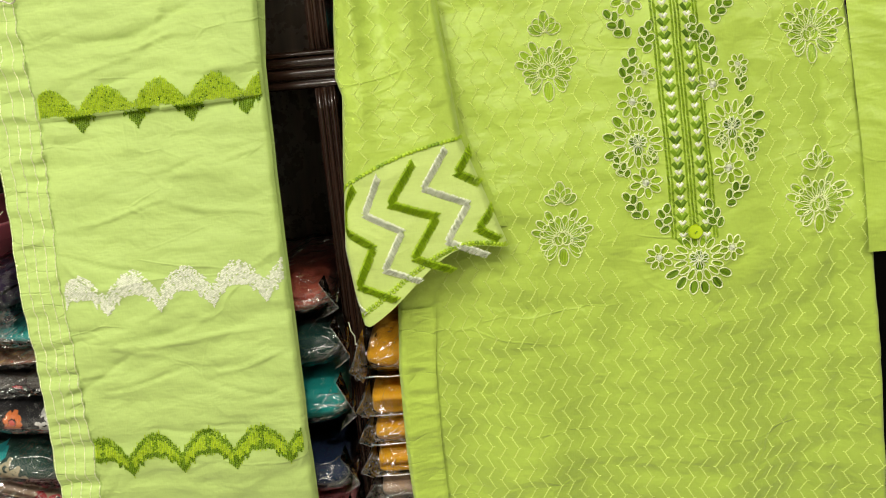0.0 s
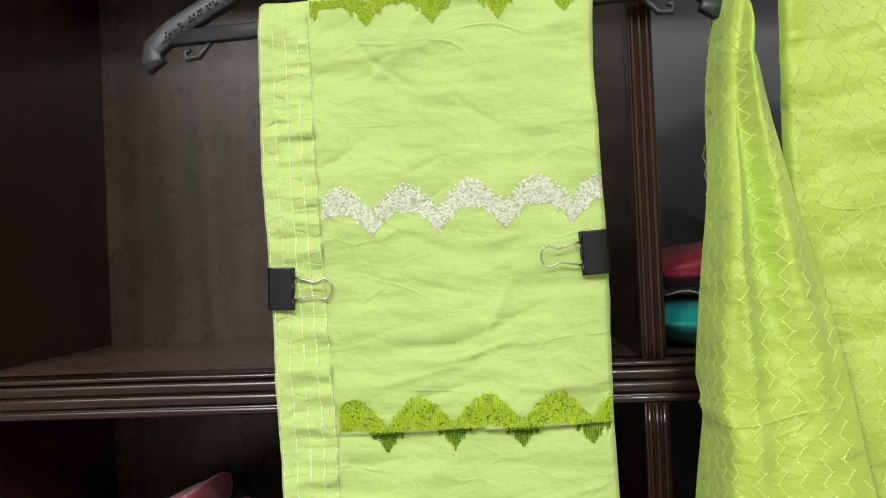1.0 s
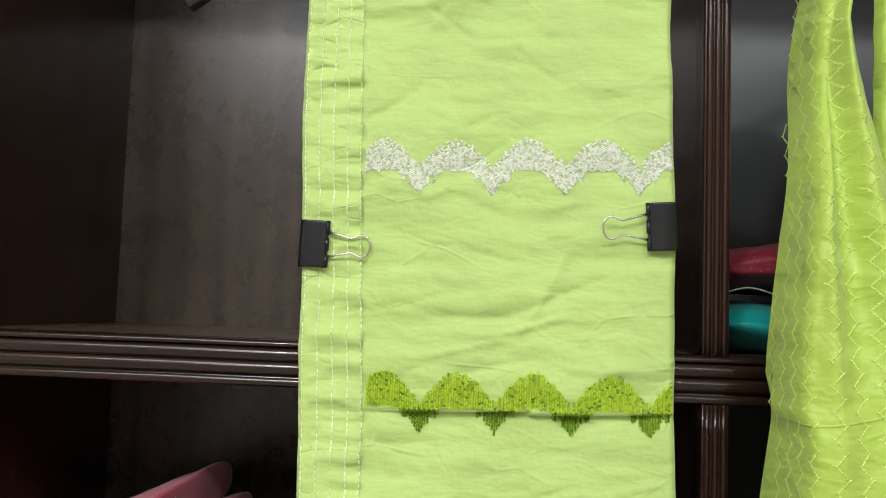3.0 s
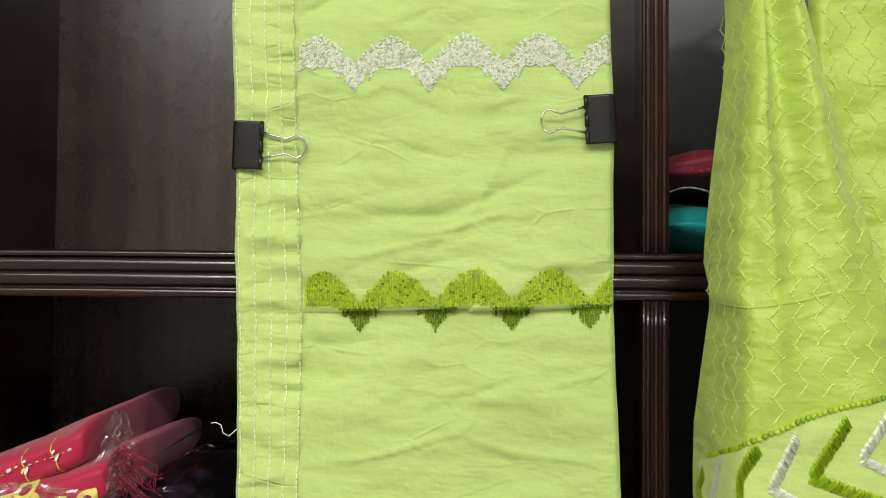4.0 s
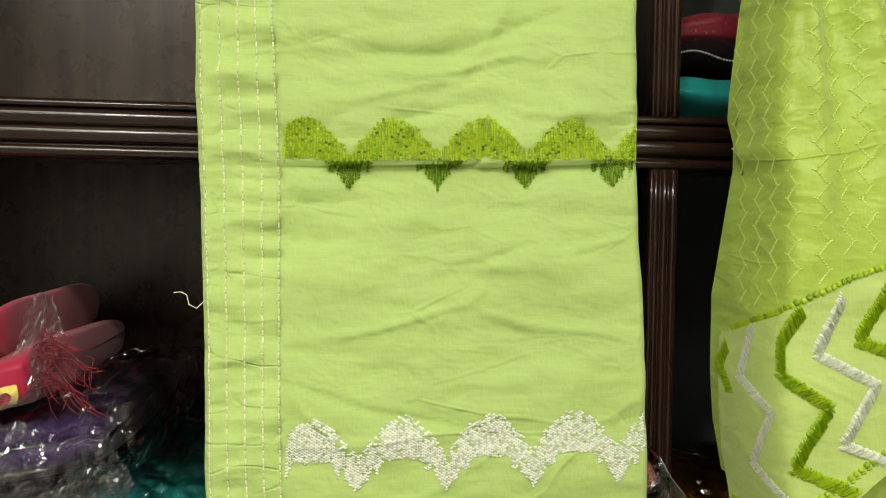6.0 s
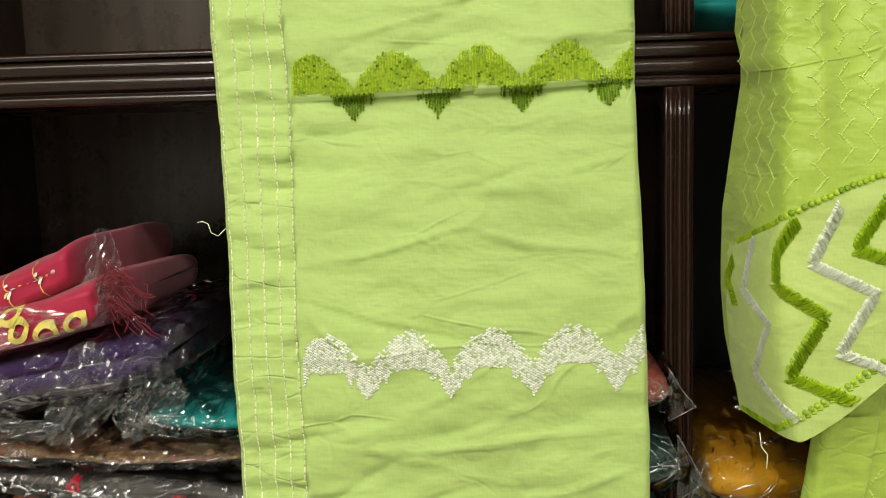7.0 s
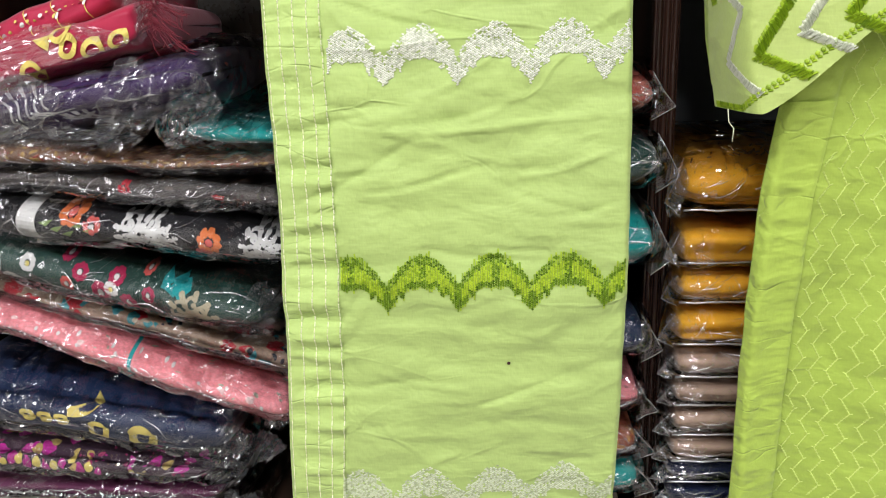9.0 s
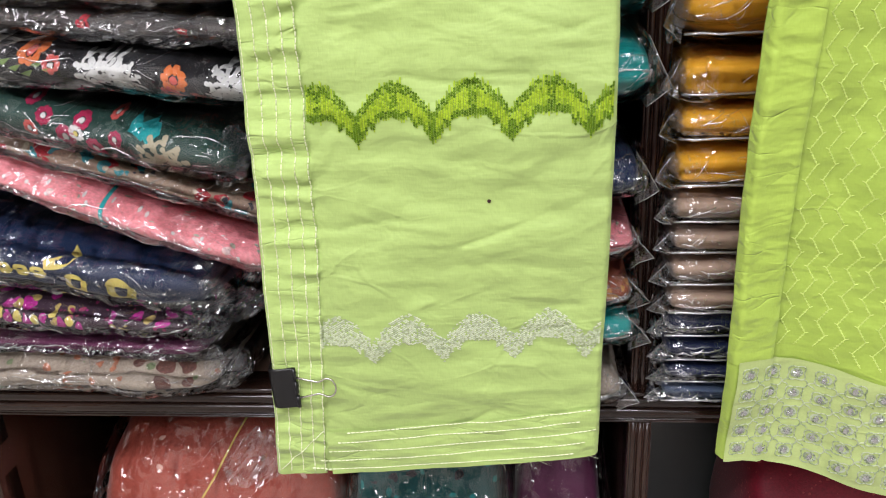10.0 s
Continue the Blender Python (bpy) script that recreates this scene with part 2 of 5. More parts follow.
def fold_mat(name, share, rough, milk):
    """Creased cellophane, its flaps and added glints: mostly clear, with strong gloss and a trace of milkiness."""
    m = bpy.data.materials.new(name)
    m.use_nodes = True
    nt = m.node_tree
    nt.nodes.remove(nt.nodes["Principled BSDF"])
    clear = nt.nodes.new("ShaderNodeBsdfTransparent")
    gloss = nt.nodes.new("ShaderNodeBsdfGlossy")
    gloss.inputs["Roughness"].default_value = rough
    gloss.inputs["Color"].default_value = (0.95, 0.96, 0.97, 1)
    white = nt.nodes.new("ShaderNodeBsdfDiffuse")
    white.inputs[0].default_value = (0.8, 0.82, 0.82, 1)
    first, second = nt.nodes.new("ShaderNodeMixShader"), nt.nodes.new("ShaderNodeMixShader")
    first.inputs[0].default_value, second.inputs[0].default_value = share, milk
    nt.links.new(clear.outputs[0], first.inputs[1])
    nt.links.new(gloss.outputs[0], first.inputs[2])
    nt.links.new(first.outputs[0], second.inputs[1])
    nt.links.new(white.outputs[0], second.inputs[2])
    nt.links.new(second.outputs[0], nt.nodes["Material Output"].inputs[0])
    return m


M_FOLD = fold_mat("cellophane_fold", 0.45, 0.22, 0.12)
M_GLINT = fold_mat("cellophane_glint", 0.42, 0.16, 0.05)
M_FLAP = fold_mat("cellophane_flap", 0.20, 0.10, 0.035)
M_MIRROR = plain_mat("sewn_mirror", (0.75, 0.77, 0.78), 0.08, 1.0, 0.05)

# ---- helpers ----


def mesh_of(verts, faces, smooth=True):
    me = bpy.data.meshes.new("mesh")
    me.from_pydata([tuple(v) for v in verts], [], faces)
    if smooth:
        me.polygons.foreach_set("use_smooth", [True] * len(me.polygons))
    me.update()
    return me


def part(name, me, material, parent=None, label=""):
    ob = new(name, me)
    if material:
        me.materials.append(material)
    if parent:
        ob.parent = parent
    if label:
        ob["label"] = label
    return ob


def thing(name, x, y, z, label, category, group="", kind=""):
    """An empty at the base of a thing; parts made in world places are set back by it."""
    ob = new(name)
    ob.matrix_world = pose(x, y, z)
    return tagged(ob, label, category, group, kind)


def put(name, me, material, root, label=""):
    """A part whose mesh is in world places, under a thing that stands elsewhere."""
    me.transform(Matrix.Translation(-root.matrix_basis.translation))
    return part(name, me, material, root, label)


def grid(fn, us, vs, smooth=True, flip=False):
    verts = [fn(u, v) for v in vs for u in us]
    n = len(us)
    faces = []
    for j in range(len(vs) - 1):
        for i in range(n - 1):
            f = (j * n + i, j * n + i + 1, (j + 1) * n + i + 1, (j + 1) * n + i)
            faces.append(f[::-1] if flip else f)
    return mesh_of(verts, faces, smooth)


def box(x0, x1, y0, y1, z0, z1, bevel=0.0):
    bm = bmesh.new()
    bmesh.ops.create_cube(bm, size=1)
    for v in bm.verts:
        v.co = ((x0 + x1) / 2 + v.co.x * (x1 - x0), (y0 + y1) / 2 + v.co.y * (y1 - y0), (z0 + z1) / 2 + v.co.z * (z1 - z0))
    if bevel:
        bmesh.ops.bevel(bm, geom=bm.edges[:], offset=bevel, segments=2, affect="EDGES")
    me = bpy.data.meshes.new("mesh")
    bm.to_mesh(me)
    bm.free()
    return me


def swept(profile, path, closed=True):
    """A profile of (side, up) pairs carried along points; each point: place, side axis, up axis."""
    verts, faces, n = [], [], len(profile)
    for p, a, b in path:
        verts += [Vector(p) + Vector(a) * s + Vector(b) * t for s, t in profile]
    for k in range(len(path) - 1):
        for i in range(n if closed else n - 1):
            j = (i + 1) % n
            faces.append((k * n + i, k * n + j, (k + 1) * n + j, (k + 1) * n + i))
    if closed:
        faces += [tuple(range(n))[::-1], tuple((len(path) - 1) * n + i for i in range(n))]
    return mesh_of(verts, faces, True)


def tube(points, r, sides=8):
    ring = [(r * math.cos(math.tau * i / sides), r * math.sin(math.tau * i / sides)) for i in range(sides)]
    pts = [Vector(p) for p in points]
    path = []
    for i, p in enumerate(pts):
        d = (pts[min(i + 1, len(pts) - 1)] - pts[max(i - 1, 0)]).normalized()
        a = d.cross(Vector((0.3, 1, 0.1))).normalized()
        path.append((p, a, d.cross(a)))
    return swept(ring, path)


def interp(z, zs, vs):
    return float(np.interp(z, zs, vs))


def nz(x, y, z):
    return noise.noise(Vector((x, y, z)))


def ridge(x, y, z):
    return 1 - 2 * abs(noise.noise(Vector((x, y, z))))


class Stitches:
    """Many small raised stitches gathered into one mesh, lying on a surface place(x, z)."""

    def __init__(self, place):
        self.place, self.verts, self.faces = place, [], []

    def bar(self, x, z, dx, dz, width, high):
        """A stitch round (x, z), half its run being (dx, dz)."""
        run = math.hypot(dx, dz) or 1e-6
        px, pz = -dz / run * width / 2, dx / run * width / 2
        k = len(self.verts)
        for fx, fz in ((-dx - px, -dz - pz), (dx - px, dz - pz), (dx + px, dz + pz), (-dx + px, -dz + pz)):
            p = self.place(x + fx, z + fz)
            self.verts.append((p[0], p[1] - 0.0001, p[2]))
        for fx, fz in ((-dx * 0.6, -dz * 0.6), (dx * 0.6, dz * 0.6)):
            p = self.place(x + fx, z + fz)
            self.verts.append((p[0], p[1] - high, p[2]))
        self.faces += [(k, k + 1, k + 5, k + 4), (k + 1, k + 2, k + 5), (k + 2, k + 3, k + 4, k + 5), (k + 3, k, k + 4)]

    def line(self, points, width, high, step=0.004, gap=0.3):
        """A running stitch along (x, z) points."""
        for (xa, za), (xb, zb) in zip(points, points[1:]):
            run = math.hypot(xb - xa, zb - za)
            n = max(1, round(run / step))
            for i in range(n):
                f = (i + 0.5) / n
                self.bar(xa + (xb - xa) * f, za + (zb - za) * f, (xb - xa) / n / 2 * (1 - gap), (zb - za) / n / 2 * (1 - gap), width, high)

    def satin(self, points, width, high, step=0.0009, lean=0.6, thick=0.0013):
        """Strokes laid across a line, as in chenille or satin work."""
        for (xa, za), (xb, zb) in zip(points, points[1:]):
            run = math.hypot(xb - xa, zb - za)
            ux, uz = (xb - xa) / run, (zb - za) / run
            n = max(1, round(run / step))
            for i in range(n):
                f = (i + random.random()) / n
                w = width / 2 * random.uniform(0.75, 1.15)
                self.bar(xa + (xb - xa) * f, za + (zb - za) * f, (-uz + ux * (tilt := lean * random.uniform(0.0, 2.2))) * w, (ux + uz * tilt) * w, thick * random.uniform(0.6, 1.2), high * random.uniform(0.6, 1.2))

    def petal(self, x, z, angle, long, wide, high, n=5):
        """A filled petal from (x, z) outwards, fanned from n long stitches."""
        c, s = math.cos(angle), math.sin(angle)
        for i in range(n):
            o = (i + 0.5) / n * 2 - 1
            h = long / 2 * (1 - 0.5 * o * o)
            mx, mz = x + c * long * 0.5 - s * o * wide * 0.42, z + s * long * 0.5 + c * o * wide * 0.42
            self.bar(mx, mz, c * h * 0.95, s * h * 0.95, wide / n * 1.5, high)

    def knot(self, x, z, r, high, n=7):
        """A small round knot."""
        k = len(self.verts)
        for f, up in ((1.0, 0.0), (0.75, 0.7)):
            for i in range(n):
                p = self.place(x + r * f * math.cos(math.tau * i / n), z + r * f * math.sin(math.tau * i / n))
                self.verts.append((p[0], p[1] - high * up, p[2]))
        p = self.place(x, z)
        self.verts.append((p[0], p[1] - high, p[2]))
        for i in range(n):
            j = (i + 1) % n
            self.faces += [(k + i, k + j, k + n + j, k + n + i), (k + n + i, k + n + j, k + 2 * n)]

    def mesh(self):
        return mesh_of(self.verts, self.faces, False)


def petal_ring(x, z, angle, long, wide, n=9):
    """Points of a petal's outline."""
    c, s = math.cos(angle), math.sin(angle)
    out = []
    for i in range(n + 1):
        a = math.pi * (i / n * 2 - 1)
        l, w = long * (0.5 + 0.5 * math.cos(a)), wide / 2 * math.sin(a)
        out.append((x + c * l - s * w, z + s * l + c * w))
    return out

# ---- room and cabinet ----
FRONT, BACK = 0.87, 1.17      # front edge of the shelves, face of the back panel
SHELF, LOWER, TOP = 1.484, 0.892, 1.99  # tops of the shelves
LEFT_X, POST0, POST1, RIGHT_X = -0.712, -0.138, -0.119, 0.47


def structure(name, me, material, label=""):
    return tagged(part(name, me, material), label, kind="structure")


structure("floor", box(-2.6, 2.6, -3.0, 1.4, -0.1, 0.0), M_FLOOR, "pale polished tile shop floor")
structure("ceiling", box(-2.6, 2.6, -3.0, 1.4, 2.8, 2.9), M_CEIL, "white painted ceiling")
structure("wall_north", box(-2.6, 2.6, 1.22, 1.4, 0.0, 2.8), M_WALL, "plain painted wall behind the cabinet")
structure("wall_south", box(-2.6, 2.6, -3.1, -3.0, 0.0, 2.8), M_WALL, "plain painted wall facing the cabinet")
structure("wall_west", box(-2.7, -2.6, -3.0, 1.4, 0.0, 2.8), M_WALL, "plain painted side wall")
structure("wall_east", box(2.6, 2.7, -3.0, 1.4, 0.0, 2.8), M_WALL, "plain painted side wall")


def moulded_rail(x0, x1, top, high):
    """A shelf's front edge: a square lip, two rounded ridges with grooves between, and a plain foot."""
    prof = [(0.030, 0), (0.002, 0), (0.0, -0.002), (0.0, -0.004), (0.004, -0.0055)]
    for c, r in ((-0.0105, 0.0052), (-0.0205, 0.0052)):
        prof += [(0.0036 - r * 0.95 * math.cos(a), c + r * math.sin(a)) for a in [math.pi / 2 - math.pi * k / 8 for k in range(9)]]
    prof += [(0.005, -0.0268), (0.002, -0.028), (0.001, -high + 0.002), (0.004, -high), (0.030, -high)]
    n = 40
    path = []
    for i in range(n + 1):
        x = x0 + (x1 - x0) * i / n
        path.append(((x, FRONT + 0.0006 * nz(x * 9, top, 0), top + 0.0005 * nz(x * 7, top, 3)), (0, 1, 0), (0, 0, 1)))
    return swept([p for p in prof], path)


def moulded_post(x0, x1, z0, z1):
    """A partition's front edge: three reeds side by side, set a little back."""
    w = x1 - x0
    prof = [(0, 0.03), (0, 0.004), (0.0008, 0.002)]
    for c in (0.2, 0.5, 0.8):
        r = w * 0.13
        prof += [(w * c - r * math.cos(a), 0.0026 - r * math.sin(a)) for a in [math.pi * k / 6 for k in range(7)]]
    prof += [(w - 0.0008, 0.002), (w, 0.004), (w, 0.03)]
    n = 24
    path = [((x0 + 0.0003 * nz(0, 0, i * 0.7), FRONT, z0 + (z1 - z0) * i / n), (1, 0, 0), (0, 1, 0)) for i in range(n + 1)]
    return swept(prof, path)


cab = thing("display_cabinet", -0.13, 1.0, 0.0, "tall dark-stained lacquered wooden shop cabinet with moulded shelf edges", "cabinet")
put("back_panel", box(LEFT_X - 0.6, POST0, BACK, BACK + 0.018, 0.0, 2.3), M_BACK, cab, "dark brown wood-grain back panel")
# greyer and smoother from the post rightwards
put("back_panel", box(POST0, 1.1, BACK, BACK + 0.018, 0.0, 2.3), M_GREYBACK, cab, "smooth charcoal back panel")
for sx in (LEFT_X - 0.018, RIGHT_X):
    put("side_panel", box(sx, sx + 0.018, FRONT + 0.004, BACK, 0.0, 2.3, 0.001), M_WOODZ, cab)
put("partition", box(POST0 + 0.001, POST1 - 0.001, FRONT + 0.028, BACK, 0.0, 2.3), M_WOODZ, cab)
put("cabinet_top", box(LEFT_X - 0.6, 1.1, FRONT, BACK, 2.3, 2.33, 0.002), M_WOODX, cab)
put("plinth", box(LEFT_X - 0.6, 1.1, FRONT + 0.03, BACK, 0.0, 0.08), M_WOODX, cab)
for sx in (LEFT_X - 0.6, 1.08):
    put("side_panel", box(sx - 0.02, sx, FRONT, BACK + 0.018, 0.0, 2.33, 0.001), M_WOODZ, cab)
for top in (SHELF, LOWER, TOP, 0.42):
    put("shelf_board", box(LEFT_X - 0.6, 1.1, FRONT + 0.02, BACK, top - 0.0195, top - 0.0004), M_SHELF, cab)
    put("shelf_rail", moulded_rail(LEFT_X - 0.6, 1.1, top, 0.034 if top == SHELF else 0.031), M_WOODX, cab, "glossy moulded rail, chipped along its lip")
bands = [(0.08, 0.42 - 0.031), (0.42, LOWER - 0.031), (LOWER, SHELF - 0.034), (SHELF, TOP - 0.031), (TOP, 2.3)]
for z0, z1 in bands:
    put("partition_edge", moulded_post(POST0, POST1, z0, z1), M_WOODZ, cab, "reeded dark wood edge with scuffed lacquer")
    for sx in (LEFT_X - 0.018, RIGHT_X):
        put("partition_edge", moulded_post(sx, sx + 0.018, z0, z1), M_WOODZ, cab)
for lx, ly in SPOTS:
    spot = thing("downlight", lx, ly, 2.78, "small round white recessed ceiling downlight", "downlight", "ceiling downlights")
    put("trim_ring", tube([(lx + 0.07 * math.cos(math.tau * k / 24), ly + 0.07 * math.sin(math.tau * k / 24), 2.795) for k in range(25)], 0.01), M_CEIL, spot)
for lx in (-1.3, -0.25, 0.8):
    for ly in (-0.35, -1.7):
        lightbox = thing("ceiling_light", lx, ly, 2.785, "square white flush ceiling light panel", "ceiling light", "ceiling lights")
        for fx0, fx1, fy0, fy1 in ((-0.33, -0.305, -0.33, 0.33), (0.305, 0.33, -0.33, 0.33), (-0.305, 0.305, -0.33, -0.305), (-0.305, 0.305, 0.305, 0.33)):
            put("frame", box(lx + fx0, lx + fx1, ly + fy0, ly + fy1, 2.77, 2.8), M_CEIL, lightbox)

# ---- folded trousers on a hanger ----
TZ = [0.84, 0.95, 1.14, 1.29, 1.43, 1.58, 1.78]
TY = [0.800, 0.785, 0.778, 0.785, 0.806, 0.822, 0.838]
EZ = [0.858, 0.96, 1.03, 1.10, 1.19, 1.33, 1.46, 1.57, 1.65, 1.71, 1.766]
EL = [-0.417, -0.406, -0.403, -0.400, -0.398, -0.402, -0.410, -0.415, -0.420, -0.421, -0.420]
ER = [-0.170, -0.170, -0.168, -0.167, -0.166, -0.167, -0.169, -0.166, -0.168, -0.169, -0.166]
SZ = [0.858, 0.907, 0.967, 1.04, 1.15, 1.26, 1.34, 1.44, 1.524, 1.65, 1.766]
SX = [-0.377, -0.372, -0.366, -0.361, -0.359, -0.361, -0.364, -0.366, -0.371, -0.377, -0.382]
T_TOP = 1.768


def t_left(z):
    return interp(z, EZ, EL) + 0.0007 * nz(z * 30, 1, 0)


def t_right(z):
    return interp(z, EZ, ER) + 0.0008 * nz(z * 22, 5, 0)


def t_seam(z):
    return interp(z, SZ, SX)


def hem_z(x):
    return 0.858 + (x + 0.417) / 0.247 * 0.027 - 0.004 * math.sin((x + 0.417) / 0.247 * math.pi)


def crease(x, z, xa, za, xb, zb, wide, high):
    """A sharp pressed crease from a to b, fading at its ends."""
    ux, uz = xb - xa, zb - za
    run = math.hypot(ux, uz)
    f = ((x - xa) * ux + (z - za) * uz) / run / run
    if f < 0 or f > 1:
        return 0.0
    d = ((x - xa) * -uz + (z - za) * ux) / run + 0.0025 * math.sin(f * 5)
    return high * math.exp(-abs(d) / wide) * math.sin(math.pi * f) ** 0.6


CREASES = [(-0.355, 1.352, -0.262, 1.368, 0.0012, -0.0022), (-0.262, 1.368, -0.18, 1.350, 0.0014, -0.0018), (-0.36, 1.330, -0.25, 1.298, 0.0016, 0.0022),
           (-0.235, 1.40, -0.17, 1.405, 0.0013, -0.0016), (-0.30, 1.495, -0.23, 1.507, 0.0014, -0.0016), (-0.34, 1.245, -0.17, 1.252, 0.0014, -0.0018),
           (-0.27, 1.53, -0.20, 1.522, 0.0012, 0.0016), (-0.32, 1.56, -0.25, 1.535, 0.0015, 0.0016), (-0.35, 1.205, -0.25, 1.222, 0.0018, 0.0018),
           (-0.24, 1.215, -0.17, 1.23, 0.0015, -0.0018), (-0.29, 1.05, -0.21, 1.07, 0.0018, 0.0014), (-0.34, 1.08, -0.27, 1.06, 0.0018, -0.0012),
           (-0.28, 1.70, -0.24, 1.66, 0.0016, 0.0014), (-0.35, 1.74, -0.30, 1.69, 0.0016, 0.0012), (-0.22, 1.19, -0.17, 1.195, 0.0013, 0.0016),
           (-0.36, 1.33, -0.33, 1.29, 0.0012, -0.0014), (-0.33, 1.47, -0.26, 1.476, 0.0013, 0.0016), (-0.25, 1.48, -0.18, 1.472, 0.0013, -0.0014)]

_r = random.Random(5)
for _ in range(64):
    _x, _z, _a, _l = _r.uniform(-0.37, -0.18), _r.uniform(0.9, 1.74), _r.choice((0.0, 0.12, -0.15, 0.35, -0.4, 0.9)) + _r.uniform(-0.1, 0.1), _r.uniform(0.012, 0.055)
    CREASES.append((_x - _l * math.cos(_a), _z - _l * math.sin(_a), _x + _l * math.cos(_a), _z + _l * math.sin(_a), _r.uniform(0.0010, 0.0045), _r.choice((-1, 1)) * _r.uniform(0.0005, 0.0017)))


def t_depth(x, z):
    y = interp(z, TZ, TY)
    y += 0.0045 * nz(x * 7 + 3, 0, z * 9) + 0.0022 * nz(x * 13, 4, z * 30) + 0.0013 * nz(x * 24, 9, z * 85) + 0.0016 * ridge(x * 9 + z * 6, 2, z * 26) + 0.0015 * ridge(x * 15 - z * 9, 6, z * 20 + x * 6)
    s = t_seam(z)
    if x < s:
        # puckered placket
        k = min(1.0, max(0.0, (x - t_left(z)) / 0.014))
        y += -0.0014 + k * (0.0036 * nz(x * 14, 2, z * 95) + 0.0030 * ridge(x * 12, 7, z * 58) + 0.0012 * nz(x * 60, 4, z * 150))
        for k in (0.06, 0.29, 0.52, 0.75):
            xs = t_left(z) + (s - t_left(z)) * k
            y += 0.0005 * math.exp(-((x - xs) / 0.0012) ** 2)
    # the fold that runs through the upper green border: proud above, tucked in below
    zc = 1.4465 + 0.02 * (x + 0.28) + 0.0012 * math.sin(x * 60)
    d = z - zc
    fade = min(1.0, max(0.15, (x + 0.42) * 8)) * (1.0 if x < -0.2 else max(0.15, 1 - (x + 0.2) * 24))
    y += fade * (-0.0035 * math.exp(-d / 0.03) if d > 0 else 0.0050 * math.exp(d / 0.020) - 0.001 * math.exp(d / 0.004))
    for c in CREASES:
        if abs(z - (c[1] + c[3]) / 2) < 0.05:
            y += 1.6 * crease(x, z, *c)
    # both long edges turn back
    e = min(x - t_left(z), t_right(z) - x)
    if e < 0.004:
        y += 0.0045 * (1 - max(e, 0) / 0.004) ** 2
    return y


def t_at(x, z):
    return (x, t_depth(x, z), z)


trousers = thing("trousers", -0.29, 0.83, 0.855, "folded lime cotton trousers on a hanger with zigzag embroidered borders", "trousers")


def t_panel(u, v):
    """u across from seam to edge, v upwards; the last rows go over the bar and down behind."""
    if v <= 1:
        z0 = hem_z(t_seam(0.86) + 0.2 * u)
        z = z0 + (T_TOP - z0) * v
        x = t_left(z) + (t_right(z) - t_left(z)) * u
        return (x, t_depth(x, z), z)
    z = T_TOP
    x = t_left(z) + (t_right(z) - t_left(z)) * u
    a = min(v - 1, 0.5) * math.tau
    y0 = t_depth(x, z)
    if v <= 1.5:
        return (x, y0 + 0.011 - 0.011 * math.cos(a), z + 0.004 * math.sin(a))
    f = (v - 1.5) * 2
    zz = z - f * 0.88
    return (t_left(zz) + 0.004 + (t_right(zz) - t_left(zz) - 0.005 + 0.004 * math.exp(-((zz - 1.53) / 0.04) ** 2)) * u, t_depth(x, max(zz, 0.9)) + 0.014 + 0.004 * (1 - f), zz)


us = [i / 130 for i in range(131)]
vs = [j / 460 for j in range(461)] + [1 + k / 16 for k in range(1, 9)] + [1.5 + k / 60 for k in range(1, 31)]
put("leg_panel", grid(t_panel, us, vs), M_TROUSER, trousers)


def placket(u, v):
    z0 = hem_z(-0.40)
    z = z0 + (T_TOP - z0) * v
    a, b = t_left(z), t_seam(z)
    x = a + (b - a) * u
    e = min(1.0, (1 - u) / 0.05)
    return (x - 0.0004, t_depth(min(x, b - 1e-5), z) - 0.0012 * min(1, e + 0.1), z)


put("placket", grid(placket, [i / 22 for i in range(23)], [j / 420 for j in range(421)]), M_BAND, trousers, "stitched lime placket, puckered between its seams")


def t_over(x, z):
    """The uppermost cloth: placket, hem band or panel."""
    p = t_depth(x, z)
    if x < t_seam(z):
        p -= 0.0014
    elif z < hem_z(x) + 0.043:
        p -= 0.0016
    return (x, p, z)


def hem_band(u, v):
    x = -0.372 + u * 0.202
    z = hem_z(x) + v * 0.042
    if x < t_seam(z):
        x = t_seam(z)
    x = min(x, t_right(z) - 0.0005)
    return (x, t_depth(x, z) - 0.0014, z)


put("hem_band", grid(hem_band, [i / 80 for i in range(81)], [j / 16 for j in range(17)]), M_BAND, trousers, "stitched lime hem band with a mitred corner")
seams = Stitches(t_over)
for k in (0.06, 0.29, 0.52, 0.75, 0.965):
    zs = [0.862 + 0.03 * i for i in range(31)]
    seams.line([(t_left(min(z, 1.766)) + (t_seam(z) - t_left(min(z, 1.766))) * k, min(z, 1.766)) for z in zs], 0.0009, 0.0009, 0.0036, 0.2)
for k in (0.005, 0.014, 0.023, 0.032, 0.0405):
    seams.line([(x, hem_z(x) + k) for x in [-0.405 + (0.041 if k < 0 else 0.012 + k * 0.9) + i * 0.02 for i in range(12)] if x < -0.171], 0.0009, 0.0009, 0.0036, 0.2)
seams.line([(-0.412, 0.864), (-0.374, 0.903)], 0.0009, 0.0009, 0.003, 0.2)
put("topstitching", seams.mesh(), M_CREAM, trousers, "pale running topstitches")


